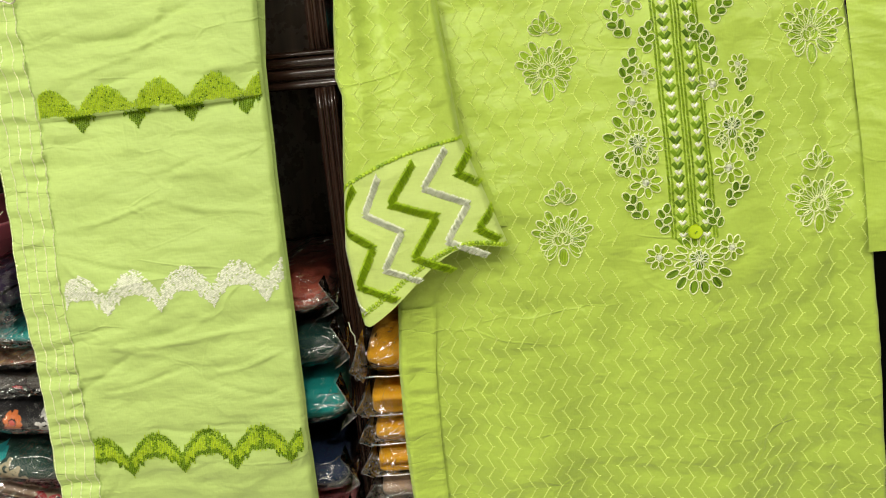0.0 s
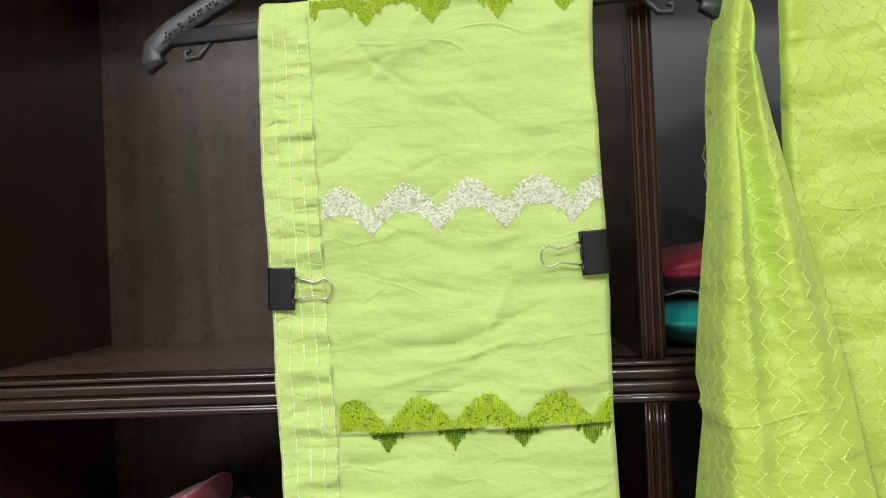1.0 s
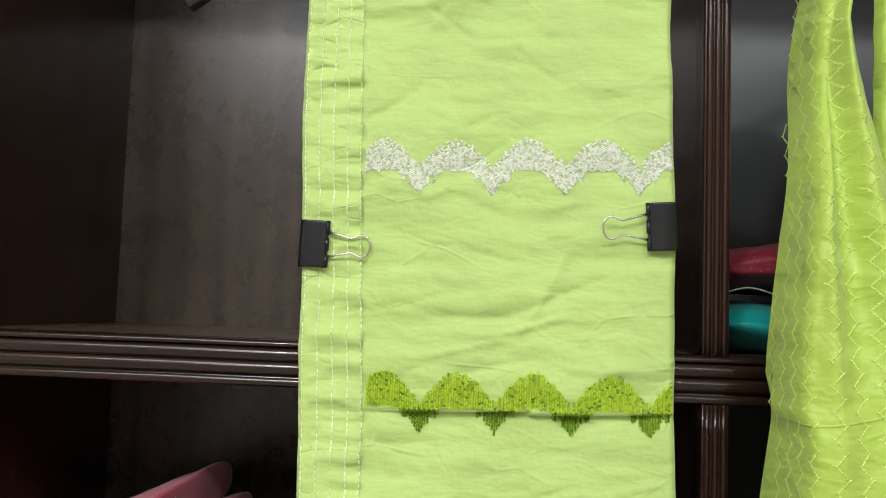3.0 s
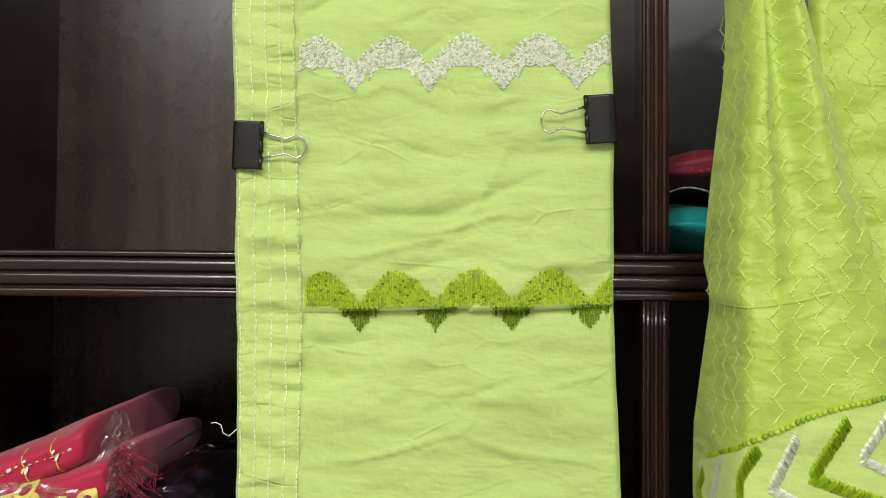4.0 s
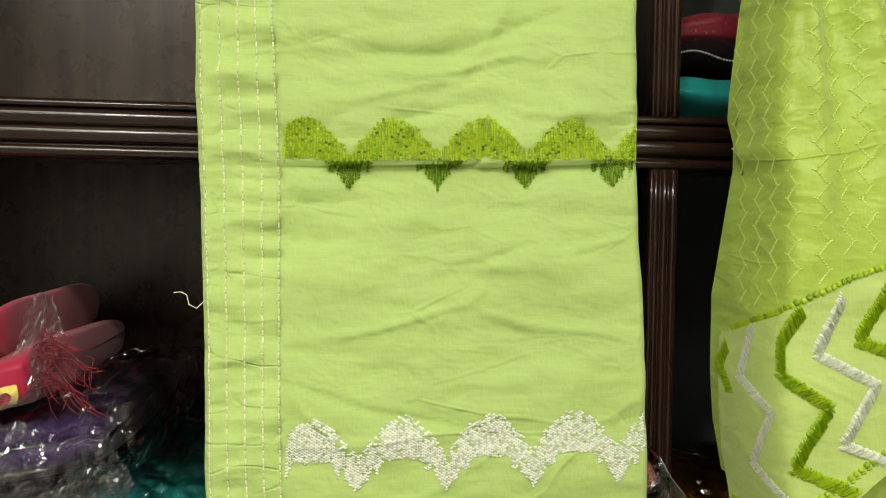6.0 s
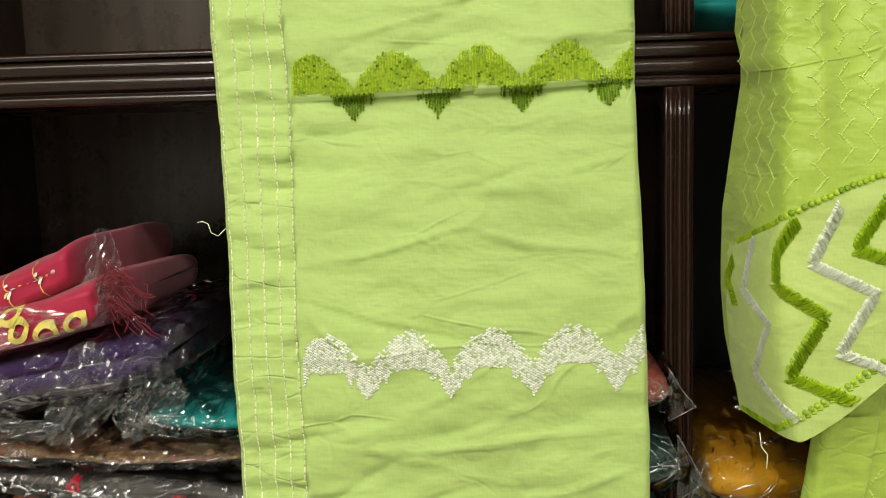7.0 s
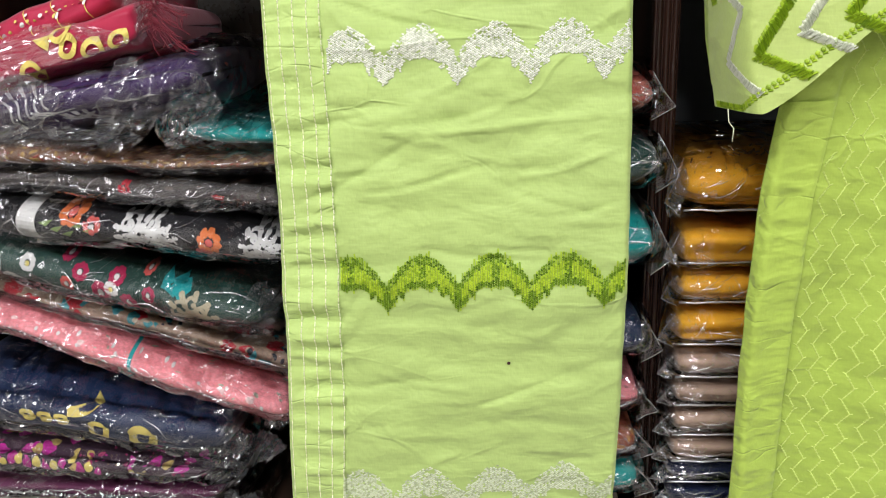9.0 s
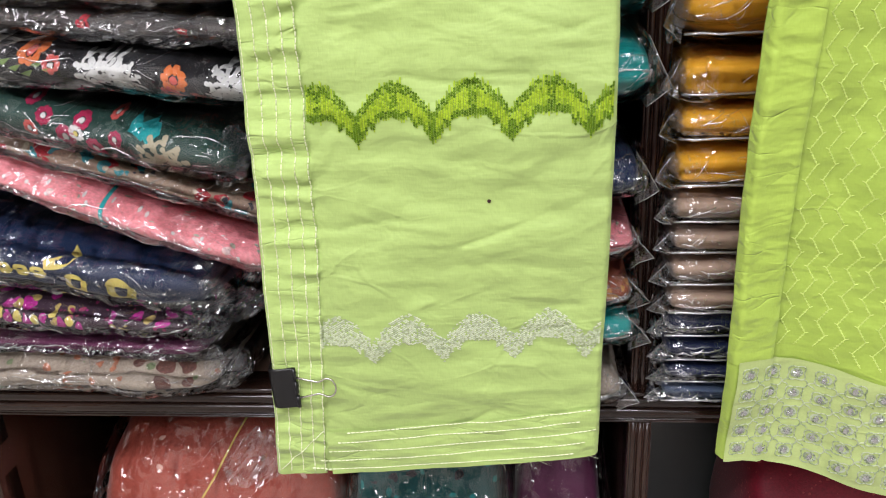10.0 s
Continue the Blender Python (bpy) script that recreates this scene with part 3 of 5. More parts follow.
def border(tip_z, x_tip, pitch, thread, under, slope=0.02, top_cut=9.9, label="", spare=None, rimmed=False, fringe=0.0012, flat=False):
    """One row of stepped hills and points: upright ground threads, and over them bricks of short stitches."""
    def sewn(x, z):
        p = t_over(x, z)
        return (p[0], p[1] - 0.0005, p[2])

    over, low_over, ground = Stitches(sewn), Stitches(sewn), Stitches(sewn)
    row, col = 0.00150, 0.00125 if flat else 0.00160

    def span(x):
        q = abs(((x - x_tip) / pitch + 0.5) % 1 - 0.5) * 2
        low = 0.017 * min(1.0, (q / 0.62) ** 0.85) + (0.0028 if 0.28 < q < 0.36 else 0) - (0.0024 if 0.40 < q < 0.5 else 0)
        high = 0.0195 + 0.0195 * (1 - (1 - q) ** 1.7)
        return q, low + 0.0016 * nz(x * 300, tip_z * 50, 9), high + 0.0020 * nz(x * 300, tip_z * 50, 0)

    for i in range(-4, 210):
        x0 = -0.384 + i * col
        zt = tip_z + slope * (x0 + 0.28)
        if x0 < t_seam(zt) + 0.0005 or x0 > t_right(zt) - 0.0022:
            continue
        q, low, high = span(x0)
        a, b = low - fringe * random.random() ** 2, high + 1.5 * fringe * random.random() ** 2
        n = max(1, round((b - a) / 0.004))
        for k in range(0 if flat else n):
            z = zt + a + (b - a) * (k + 0.5) / n
            if z < top_cut - 0.002:
                ground.bar(x0, z, random.uniform(-0.0002, 0.0002), (b - a) / n / 2, 0.0011, 0.0003)
        for j in range(-2, 30):
            h = j * row + (row / 2 if i % 2 else 0)
            z = zt + h
            if z > top_cut or not low <= h <= high:
                continue
            if high - h < 0.005 and random.random() < 0.25:
                continue
            if rimmed:
                dark = h - low < 0.0040 + 0.001 * nz(x0 * 400, 1, 2) or high - h < 0.0055 + 0.0015 * nz(x0 * 500, 3, 2) or (abs(q - 1) < 0.10 and random.random() < 0.7) or (q < 0.10 and h < 0.014)
            else:
                # shade below the fold, put into the stitch colour, besides a few random dark stitches
                dark = spare and (h < 0.0155 + 0.001 * nz(x0 * 200, 3, z * 200) or random.random() < 0.06)
            if flat:
                if random.random() < 0.95:
                    over.bar(x0 + random.uniform(-0.0002, 0.0002), z + random.uniform(-0.0001, 0.0001), 0.00076, 0.0003 if i % 2 else -0.0003, 0.00112, 0.0006)
                continue
            (low_over if dark else over).bar(x0 + random.uniform(-0.00015, 0.00015), z, 0.0004 if i % 2 else -0.0004, 0.00060, 0.00130, 0.0010)
    put("embroidered_border", over.mesh(), thread, trousers, label)["kind"] = "stuff"
    if not flat:
        put("ground_threads", ground.mesh(), under, trousers, "darker upright ground threads of the border")["kind"] = "stuff"
    if spare:
        put("embroidered_border", low_over.mesh(), spare, trousers, label)["kind"] = "stuff"


border(1.5875, -0.3365, 0.0487, M_SILVER, None, label="silver-thread zigzag border", flat=True)
border(1.2740, -0.3245, 0.0466, M_SILVER, None, label="silver-thread zigzag border", flat=True)
border(0.9645, -0.3290, 0.0490, M_SAGE, None, label="dull silver-thread zigzag border", flat=True)
# M_DARK here stands in for the shade under the fold through this border
border(1.4320, -0.3300, 0.0485, M_BRIGHT, M_MOSS, label="lime and moss-green zigzag border", spare=M_DARK)
border(1.1245, -0.3280, 0.0486, M_BRIGHT, M_MOSS, label="lime and moss-green zigzag border", spare=M_DARK, rimmed=True, fringe=0.0026)
border(1.7460, -0.3370, 0.0495, M_BRIGHT, M_MOSS, label="lime zigzag border", top_cut=1.7675)
# a loose thread at the edge, a fleck of dirt, frayed ends at the hem
put("loose_thread", tube([(-0.402, 0.79, 1.373), (-0.406, 0.788, 1.369), (-0.4095, 0.787, 1.371), (-0.4105, 0.786, 1.376), (-0.4135, 0.786, 1.3775), (-0.417, 0.787, 1.377)], 0.00028, 5), M_CREAM, trousers)
fx = -0.247
put("dirt_fleck", box(fx, fx + 0.0022, t_depth(fx, 1.085) - 0.0012, t_depth(fx, 1.085) + 0.0005, 1.0838, 1.0858, 0.0004), plain_mat("dirt", (0.05, 0.02, 0.015), 0.8), trousers)
for k in range(5):
    hx = random.uniform(-0.3, -0.175)
    put("frayed_end", tube([(hx, t_depth(hx, 0.87), hem_z(hx) + 0.001), (hx + random.uniform(-0.005, 0.005), 0.8, hem_z(hx) - 0.005), (hx + random.uniform(-0.008, 0.008), 0.8, hem_z(hx) - random.uniform(0.007, 0.012))], 0.00025, 4), M_CREAM, trousers)

# hanger
hanger = thing("coat_hanger", -0.295, 0.852, 1.74, "black dimpled plastic coat hanger holding the lime trousers", "hanger")
HY = 0.853


def strip(points, width, deep=0.0095, name="bar"):
    """A flat bevelled bar along (x, z) points."""
    pts = [Vector((p[0], HY, p[1] + (p[0] + 0.295) * 0.033)) for p in points]
    w, d, c = width / 2, deep / 2, 0.0012
    prof = [(-w + c, -d), (w - c, -d), (w, -d + c), (w, d - c), (w - c, d), (-w + c, d), (-w, d - c), (-w, -d + c)]
    path = []
    for i, p in enumerate(pts):
        t = (pts[min(i + 1, len(pts) - 1)] - pts[max(i - 1, 0)]).normalized()
        path.append((p, (-t.z, 0, t.x), (0, 1, 0)))
    return put(name, swept(prof, path), M_HANGER, hanger)


strip([(-0.495, 1.7575), (-0.40, 1.758), (-0.295, 1.7585), (-0.19, 1.758), (-0.095, 1.7575)], 0.0115)
for s in (-1, 1):
    ex = -0.294 + s * 0.212
    strip([(ex + s * 0.001, 1.7365), (ex + s * 0.0045, 1.7415), (ex + s * 0.003, 1.751), (ex - s * 0.012, 1.7635), (-0.295 + s * 0.12, 1.804), (-0.295 + s * 0.03, 1.851), (-0.295, 1.857)], 0.0165, 0.0105, "shoulder_bar")
    hx = -0.295 + s * 0.184
    strip([(hx - s * 0.016, 1.753), (hx - s * 0.006, 1.7415), (hx + s * 0.004, 1.7405), (hx + s * 0.0055, 1.746), (hx + s * 0.001, 1.7475)], 0.0042, 0.005, "strap_notch")
    bm = bmesh.new()
    for k in range(190):
        f = random.random()
        cx, cz = (-0.295 + s * (0.205 - f * 0.18), 1.757 + f * 0.094)
        for o in (-0.0045, 0, 0.0045):
            if k % 3 == (o > 0) + 2 * (o < 0):
                bmesh.ops.create_uvsphere(bm, u_segments=6, v_segments=4, radius=0.0011, matrix=pose(cx + o * 0.5, HY - 0.0052, cz + o + (cx + 0.295) * 0.033))
    me = bpy.data.meshes.new("mesh")
    bm.to_mesh(me)
    bm.free()
    put("dimples", me, plain_mat("dimple_black", (0.008, 0.009, 0.01), 0.6), hanger)
hook = [(-0.295, HY, 1.857), (-0.295, HY, 1.895)]
hook += [(-0.295 + 0.02 * math.sin(a), HY, 1.925 - 0.02 * math.cos(a) * 1.0 - 0.0) for a in [math.radians(d) for d in range(10, 260, 20)]]
put("hook", tube(hook, 0.0022), M_STEEL, hanger)
nail = thing("cup_hook", -0.295, FRONT, 1.945, "small steel hook screwed under the upper shelf", "hook")
put("shank", tube([(-0.295, HY - 0.004, 1.951), (-0.295, HY - 0.004, 1.946), (-0.295, HY + 0.01, 1.943), (-0.295, HY + 0.022, 1.95), (-0.295, HY + 0.027, 1.975)], 0.002), M_STEEL, nail)

# binder clips


def binder_clip(x, z, side, tilt):
    """side: +1 when its back lies on the left edge and the handle points right."""
    y = t_depth(min(max(x + side * 0.012, -0.41), -0.175), z)
    clip = thing("binder_clip", x, y, z, "black steel binder clip with wire handle, pinched on the trouser edge", "binder clip", "binder clips on the trousers")
    wide, deep = 0.032, 0.0205
    prof = [(-0.0015, 0.006), (0.0, -0.0035), (0.004, -0.0052), (0.012, -0.0046), (0.0185, -0.0032), (0.0205, -0.0034), (0.0212, -0.0045), (0.0205, -0.0058), (0.0188, -0.0056), (0.012, -0.0062), (0.004, -0.0068), (-0.0012, -0.0050), (-0.003, 0.006)]
    path = [((0, 0, s * wide / 2 * f), (side, 0, 0), (0, 1, 0)) for s, f in ((-1, 1), (-1, 0.92), (-1, 0.3), (1, 0.3), (1, 0.92), (1, 1))]
    body = part("spring_body", swept(prof, path), M_CLIP, clip)
    back = part("spring_body", box(min(0, -side * 0.003), max(0, -side * 0.003), 0.004, 0.010, -wide / 2, wide / 2, 0.0008), M_CLIP, clip)
    for zz in (-0.0115, 0.0, 0.0115):
        part("hinge_roll", tube([(side * 0.0205, -0.0050, zz - 0.0045), (side * 0.0205, -0.0050, zz + 0.0045)], 0.0017, 10), M_CLIP, clip)
    w = [(side * 0.0205, -0.0052, -0.0088), (side * 0.0300, -0.0060, -0.0068), (side * 0.0400, -0.0064, -0.0048), (side * 0.0440, -0.0066, -0.0062)]
    loop = [(side * (0.0480 + 0.0068 * math.cos(a)), -0.0066, 0.0076 * math.sin(a)) for a in [math.radians(d) for d in range(-120, 121, 20)]]
    pts = w + loop + [(p[0], p[1], -p[2]) for p in w[::-1]]
    part("wire_handle", tube(pts, 0.0008, 8), M_STEEL, clip)
    clip.matrix_world = pose(x, y - 0.0005, z, 0, tilt, 0) @ Matrix.Diagonal((0.86, 1, 0.98, 1))
    return clip


binder_clip(-0.4140, 1.552, 1, 2.0)
binder_clip(-0.1680, 1.569, -1, -3.0)
binder_clip(-0.4055, 0.945, 1, -3.0)

# ---- embroidered kurta ----
KZ = [0.83, 0.95, 1.10, 1.29, 1.36, 1.50, 1.80, 1.90]
KY = [0.822, 0.810, 0.795, 0.780, 0.784, 0.806, 0.835, 0.842]
KLZ = [0.83, 0.954, 1.04, 1.12, 1.20, 1.27, 1.40, 1.60, 1.80]
KLX = [-0.075, -0.078, -0.080, -0.081, -0.079, -0.072, -0.045, -0.040, -0.030]
KRZ = [0.83, 1.04, 1.25, 1.35, 1.48, 1.60, 1.80]
KRX = [0.372, 0.352, 0.331, 0.323, 0.312, 0.306, 0.300]


def k_left(z):
    return interp(z, KLZ, KLX)


def k_right(z):
    return interp(z, KRZ, KRX)


def k_hem(x):
    return 0.858 - (x + 0.072) * 0.155 + 0.004 * math.sin((x + 0.07) * 24)


def k_depth(x, z):
    y = interp(z, KZ, KY)
    f = (x - k_left(z)) / (k_right(z) - k_left(z))
    low = max(0.0, min(1.0, (1.35 - z) / 0.4))
    y += (0.006 + 0.006 * low) * math.sin(f * 17 + 1.6 * nz(x * 4, 0, z * 3)) * (0.4 + 0.6 * low)
    y += 0.006 * nz(x * 9, 3, z * 4) + 0.0042 * nz(x * 30, 6, z * 9) + 0.0024 * ridge(x * 20 + z * 5, 8, z * 24)
    # soft pull folds by the armhole and down the side
    y += 0.004 * math.exp(-((x - 0.285 - 0.06 * (1.5 - z)) / 0.008) ** 2) - 0.004 * math.exp(-((x - 0.262 - 0.07 * (1.5 - z)) / 0.012) ** 2)
    d = x - k_left(z)
    if z < 1.28:
        y += 0.0025 * math.exp(-((d - 0.034) / 0.0016) ** 2)
        if d < 0.034:
            y += -0.0012 + 0.0016 * nz(x * 20, 1, z * 45)
    e = min(d, k_right(z) - x)
    if e < 0.006:
        y += 0.010 * (1 - max(e, 0) / 0.006) ** 2
    return y


def k_at(x, z):
    return (x, k_depth(x, z), z)


kurta = thing("kurta", 0.13, 0.84, 0.84, "bright green cotton kurta with embroidered neck and mirror-work hem", "kurta")


def k_front(u, v):
    x0 = -0.072 + 0.44 * u
    z0 = k_hem(x0)
    z = z0 + (1.86 - z0) * v
    x = k_left(z) + (k_right(z) - k_left(z)) * u
    return k_at(x, z)


put("front", grid(k_front, [i / 150 for i in range(151)], [j / 300 for j in range(301)]), M_KURTA, kurta)


def k_back(u, v):
    p = k_front(u, v)
    return (p[0] + 0.014 * (1 - u), interp(p[2], KZ, KY) + 0.022, p[2] + 0.006)


put("back", grid(k_back, [i / 24 for i in range(25)], [j / 40 for j in range(41)]), M_KURTA, kurta)


def k_facing(u, v):
    z0 = 0.951
    z = z0 + (1.26 - z0) * v
    x = k_left(z) + 0.033 * u
    return (x, k_depth(x, z) - 0.0016, z)


put("side_facing", grid(k_facing, [i / 14 for i in range(15)], [j / 110 for j in range(111)]), M_FACING, kurta, "plain stitched side slit facing")

# sleeves
SLZ = [1.25, 1.285, 1.32, 1.35, 1.39, 1.443, 1.458, 1.486, 1.546, 1.613, 1.70, 1.775, 1.86]
SLX = [-0.106, -0.112, -0.115, -0.113, -0.110, -0.105, -0.110, -0.108, -0.102, -0.093, -0.085, -0.071, -0.040]
SRZ = [1.25, 1.311, 1.40, 1.51, 1.66, 1.76, 1.86]
SRX = [0.045, 0.026, -0.006, -0.018, -0.048, -0.062, -0.020]
SYZ = [1.24, 1.31, 1.40, 1.55, 1.78, 1.88]
SYY = [0.757, 0.758, 0.768, 0.790, 0.823, 0.836]


def s_left(z):
    return interp(z, SLZ, SLX)


def s_right(z):
    return interp(z, SRZ, SRX)


def cuff_low(x):
    f = max(0.0, (x + 0.115) / 0.14)
    return 1.255 + 0.056 * f + 0.020 * math.sin(math.pi * max(0, min(1, f)) ** 1.15) - 0.004 * math.sin(math.tau * max(0, min(1, f)))


def cuff_top(x):
    f = (x + 0.109) / 0.102
    return 1.369 + 0.033 * f + 0.006 * math.sin(math.pi * max(0, min(1, f)))


def s_front(x, z):
    y = interp(z, SYZ, SYY)
    edge_x = interp(z, [1.25, 1.35, 1.546, 1.70, 1.775, 1.86], [-0.110, -0.112, -0.103, -0.085, -0.071, -0.040])
    f = (x - edge_x) / max(0.03, s_right(z) - edge_x)
    up = max(0.0, min(1.0, (z - 1.36) / 0.2))
    y += up * (0.0075 * math.sin(f * 12 + 2.0 + (z - 1.4) * 4) + 0.005 * nz(x * 34, 2, z * 5) - 0.006 * math.exp(-((f - 0.25) / 0.07) ** 2))
    y += 0.0035 * (f - 0.5) ** 2 * 4 + 0.0024 * nz(x * 22, 5, z * 26) + 0.0012 * nz(x * 60, 5, z * 60)
    y -= (1 - up) * 0.006 * math.sin(math.pi * max(0, min(1, f)))
    e = s_right(z) - x
    if e < 0.005:
        y += 0.009 * (1 - max(e, 0) / 0.005) ** 2
    return y


def s_at(x, z):
    """On the sleeve: x runs over its front, and past its outer edge back along its side."""
    turn = s_left(z) + 0.014
    if x >= turn:
        return (x, s_front(x, z), z)
    d = turn - x
    return (turn - 0.006 * (1 - math.exp(-d / 0.006)) - 0.13 * d, s_front(turn, z) + d * 0.97 - 0.004 * (1 - math.exp(-d / 0.006)), z)


SIDE = 0.064


def sleeve_edge(z):
    """Where the sleeve's skin begins, at the back of its outer side."""
    return s_left(z) + 0.014 - SIDE * interp(z, [1.36, 1.46, 1.62, 1.80], [1.0, 0.72, 0.6, 0.4])


def s_skin(u, v):
    z0 = cuff_low(-0.115 - SIDE + (0.14 + SIDE) * u)
    z = z0 + (1.85 - z0) * v
    a = sleeve_edge(z)
    return s_at(a + (s_right(z) - a) * u, z)


sleeve = put("sleeve", grid(s_skin, [i / 90 for i in range(91)], [j / 230 for j in range(231)]), M_KURTA, kurta)
sleeve.data.materials.append(M_CUFF)
for k, face in enumerate(sleeve.data.polygons):
    fu, fv = (k % 90 + 0.5) / 90, (k // 90 + 0.5) / 230
    z0 = cuff_low(-0.115 - SIDE + (0.14 + SIDE) * fu)
    z = z0 + (1.85 - z0) * fv
    a = sleeve_edge(z)
    face.material_index = 1 if z < cuff_top(a + (s_right(z) - a) * fu) else 0
put("sleeve_underside", grid(lambda u, v: (lambda p: (p[0], p[1] + 0.012 + 0.006 * math.sin(math.pi * u), p[2] + 0.014))(s_skin(u, v)), [i / 12 for i in range(13)], [j / 40 for j in range(41)]), M_KURTA, kurta)


def far_sleeve(u, v):
    z = 1.28 + 0.58 * v
    x = interp(z, [1.28, 1.5, 1.86], [0.318, 0.306, 0.292]) + u * interp(z, [1.28, 1.5, 1.86], [0.10, 0.075, 0.03])
    return (x, interp(z, KZ, KY) - 0.016 * math.sin(math.pi * (0.1 + 0.8 * u)) + 0.004 * math.sin(u * 9 + z * 5), z)


put("sleeve", grid(far_sleeve, [i / 24 for i in range(25)], [j / 60 for j in range(61)]), M_KURTA, kurta)
rod = thing("kurta_hanger", 0.14, 0.86, 1.80, "black plastic hanger inside the shoulders of the green kurta", "hanger")
put("bar", tube([(-0.02, 0.865, 1.82), (0.14, 0.865, 1.90), (0.30, 0.865, 1.82)], 0.006), M_HANGER, rod)
put("hook", tube([(0.14, 0.865, 1.90), (0.14, 0.862, 1.93), (0.155, 0.862, 1.944), (0.14, 0.866, 1.959)], 0.0022), M_STEEL, rod)

# woven zigzag columns: little slanted runs with ticks at the turns
def zigzags(place, left, right, z0, z1, pitch, inside, thread, root, name, amp=0.0030, half=0.0106):
    st = Stitches(place)
    x = left
    while x < right:
        z, side = z0, 1
        drift = random.uniform(-0.0006, 0.0006)
        while z < z1:
            xa, xb = x - amp * side + drift, x + amp * side + drift
            if inside(xa, z) and inside(xb, z + half):
                st.line([(xa, z), (xb, z + half)], 0.0008, 0.0006, 0.0021, 0.05)
                for f in (0.2, 0.4, 0.6, 0.8):
                    st.bar(xa + (xb - xa) * f, z + half * f, 0.0008, -0.0003 * side, 0.0006, 0.0007)
                st.bar(xb + side * 0.0007, z + half + 0.0003, side * 0.0012, 0.0005, 0.0008, 0.0007)
            z += half
            side = -side
        x += pitch
    return put(name, st.mesh(), thread, root, "raised pale zigzag weave")


def on_body(x, z):
    if not (k_left(z) + (0.034 if z < 1.28 else 0.004) < x < k_right(z) - 0.004):
        return False
    if z < k_hem(x) + 0.098 or z > 1.85:
        return False
    if z > 1.262 and abs(x - 0.178) < 0.05 + 0.012 * math.sin((z - 1.262) * 43):
        return False
    return True


def on_sleeve(x, z):
    return s_left(z) - 0.040 < x < s_right(z) - 0.003 and z > cuff_top(x) + 0.004 and z < 1.84


zigzags(k_at, -0.10, 0.38, 0.94, 1.84, 0.0119, on_body, M_PALE, kurta, "zigzag_weave")
zigzags(s_at, -0.17, 0.06, 1.37, 1.83, 0.0142, on_sleeve, M_PALE, kurta, "zigzag_weave", 0.0030, 0.0074)

# cuff: a pale ground crossed by broad green and silver zigzags, dotted edges
CUFF = [("moss", [(625, 333), (603, 372), (603, 405), (663, 432), (635, 503), (706, 522)]),
        ("silver", [(668, 314), (645, 378), (714, 402), (684, 470), (750, 486)]),
        ("moss", [(730, 288), (690, 358), (775, 376), (737, 446), (808, 466)]),
        ("silver", [(786, 264), (749, 330), (830, 354), (795, 416), (868, 440)]),
        ("moss", [(830, 268), (808, 304), (850, 322)]), ("moss", [(874, 362), (850, 396), (888, 414)]), ("silver", [(550, 364), (527, 428), (596, 452), (566, 520), (650, 549)]), ("moss", [(497, 400), (482, 425), (510, 452)])]


def cuff_xz(px, py):
    return (-0.109 + (px - 595) * 0.000448 - (py - 340) * 0.0000567, 1.369 - (py - 340) * 0.000475 - (px - 595) * 0.00005)


for kind, pts in CUFF:
    st = Stitches(s_at)
    st.satin([cuff_xz(*q) for q in pts], 0.0068 if kind == "moss" else 0.0056, 0.0021, 0.00034, 0.5, 0.0009)
    put("cuff_zigzag", st.mesh(), M_MOSS if kind == "moss" else M_SILVER, kurta, "broad %s embroidered zigzag on the cuff" % ("green" if kind == "moss" else "silver"))
st = Stitches(s_at)
for i in range(48):
    x = -0.150 + i * 0.00305
    st.knot(x, cuff_top(x) + 0.0005 + random.uniform(-0.0003, 0.0003), 0.0018, 0.0020)
put("cuff_beading", st.mesh(), M_MOSS, kurta, "dotted dark green edging")["kind"] = "stuff"
st = Stitches(s_at)
for i in range(62):
    x = -0.153 + i * 0.00288
    st.knot(x, cuff_low(x) + 0.003, 0.0016, 0.0019)
    st.bar(x + 0.0014, cuff_low(x) + 0.001, 0.0014, 0.0003, 0.0016, 0.0012)
put("cuff_beading", st.mesh(), M_MOSS, kurta, "dotted dark green edging")["kind"] = "stuff"
put("loose_thread", tube([(-0.113, 0.765, 1.258), (-0.112, 0.765, 1.250), (-0.109, 0.764, 1.246), (-0.1095, 0.764, 1.238)], 0.0003, 4), M_CREAM, kurta)

# embroidered sprays and the neck panel
fill, edge, leafs = Stitches(k_at), Stitches(k_at), Stitches(k_at)


def petal(x, z, angle, long, wide, dark=False):
    wide *= 1.3
    (leafs if dark else fill).petal(x, z, angle, long, wide, 0.0009)
    edge.line(petal_ring(x, z, angle, long * 1.05, wide * 1.1), 0.00105, 0.0019, 0.0016, 0.0)


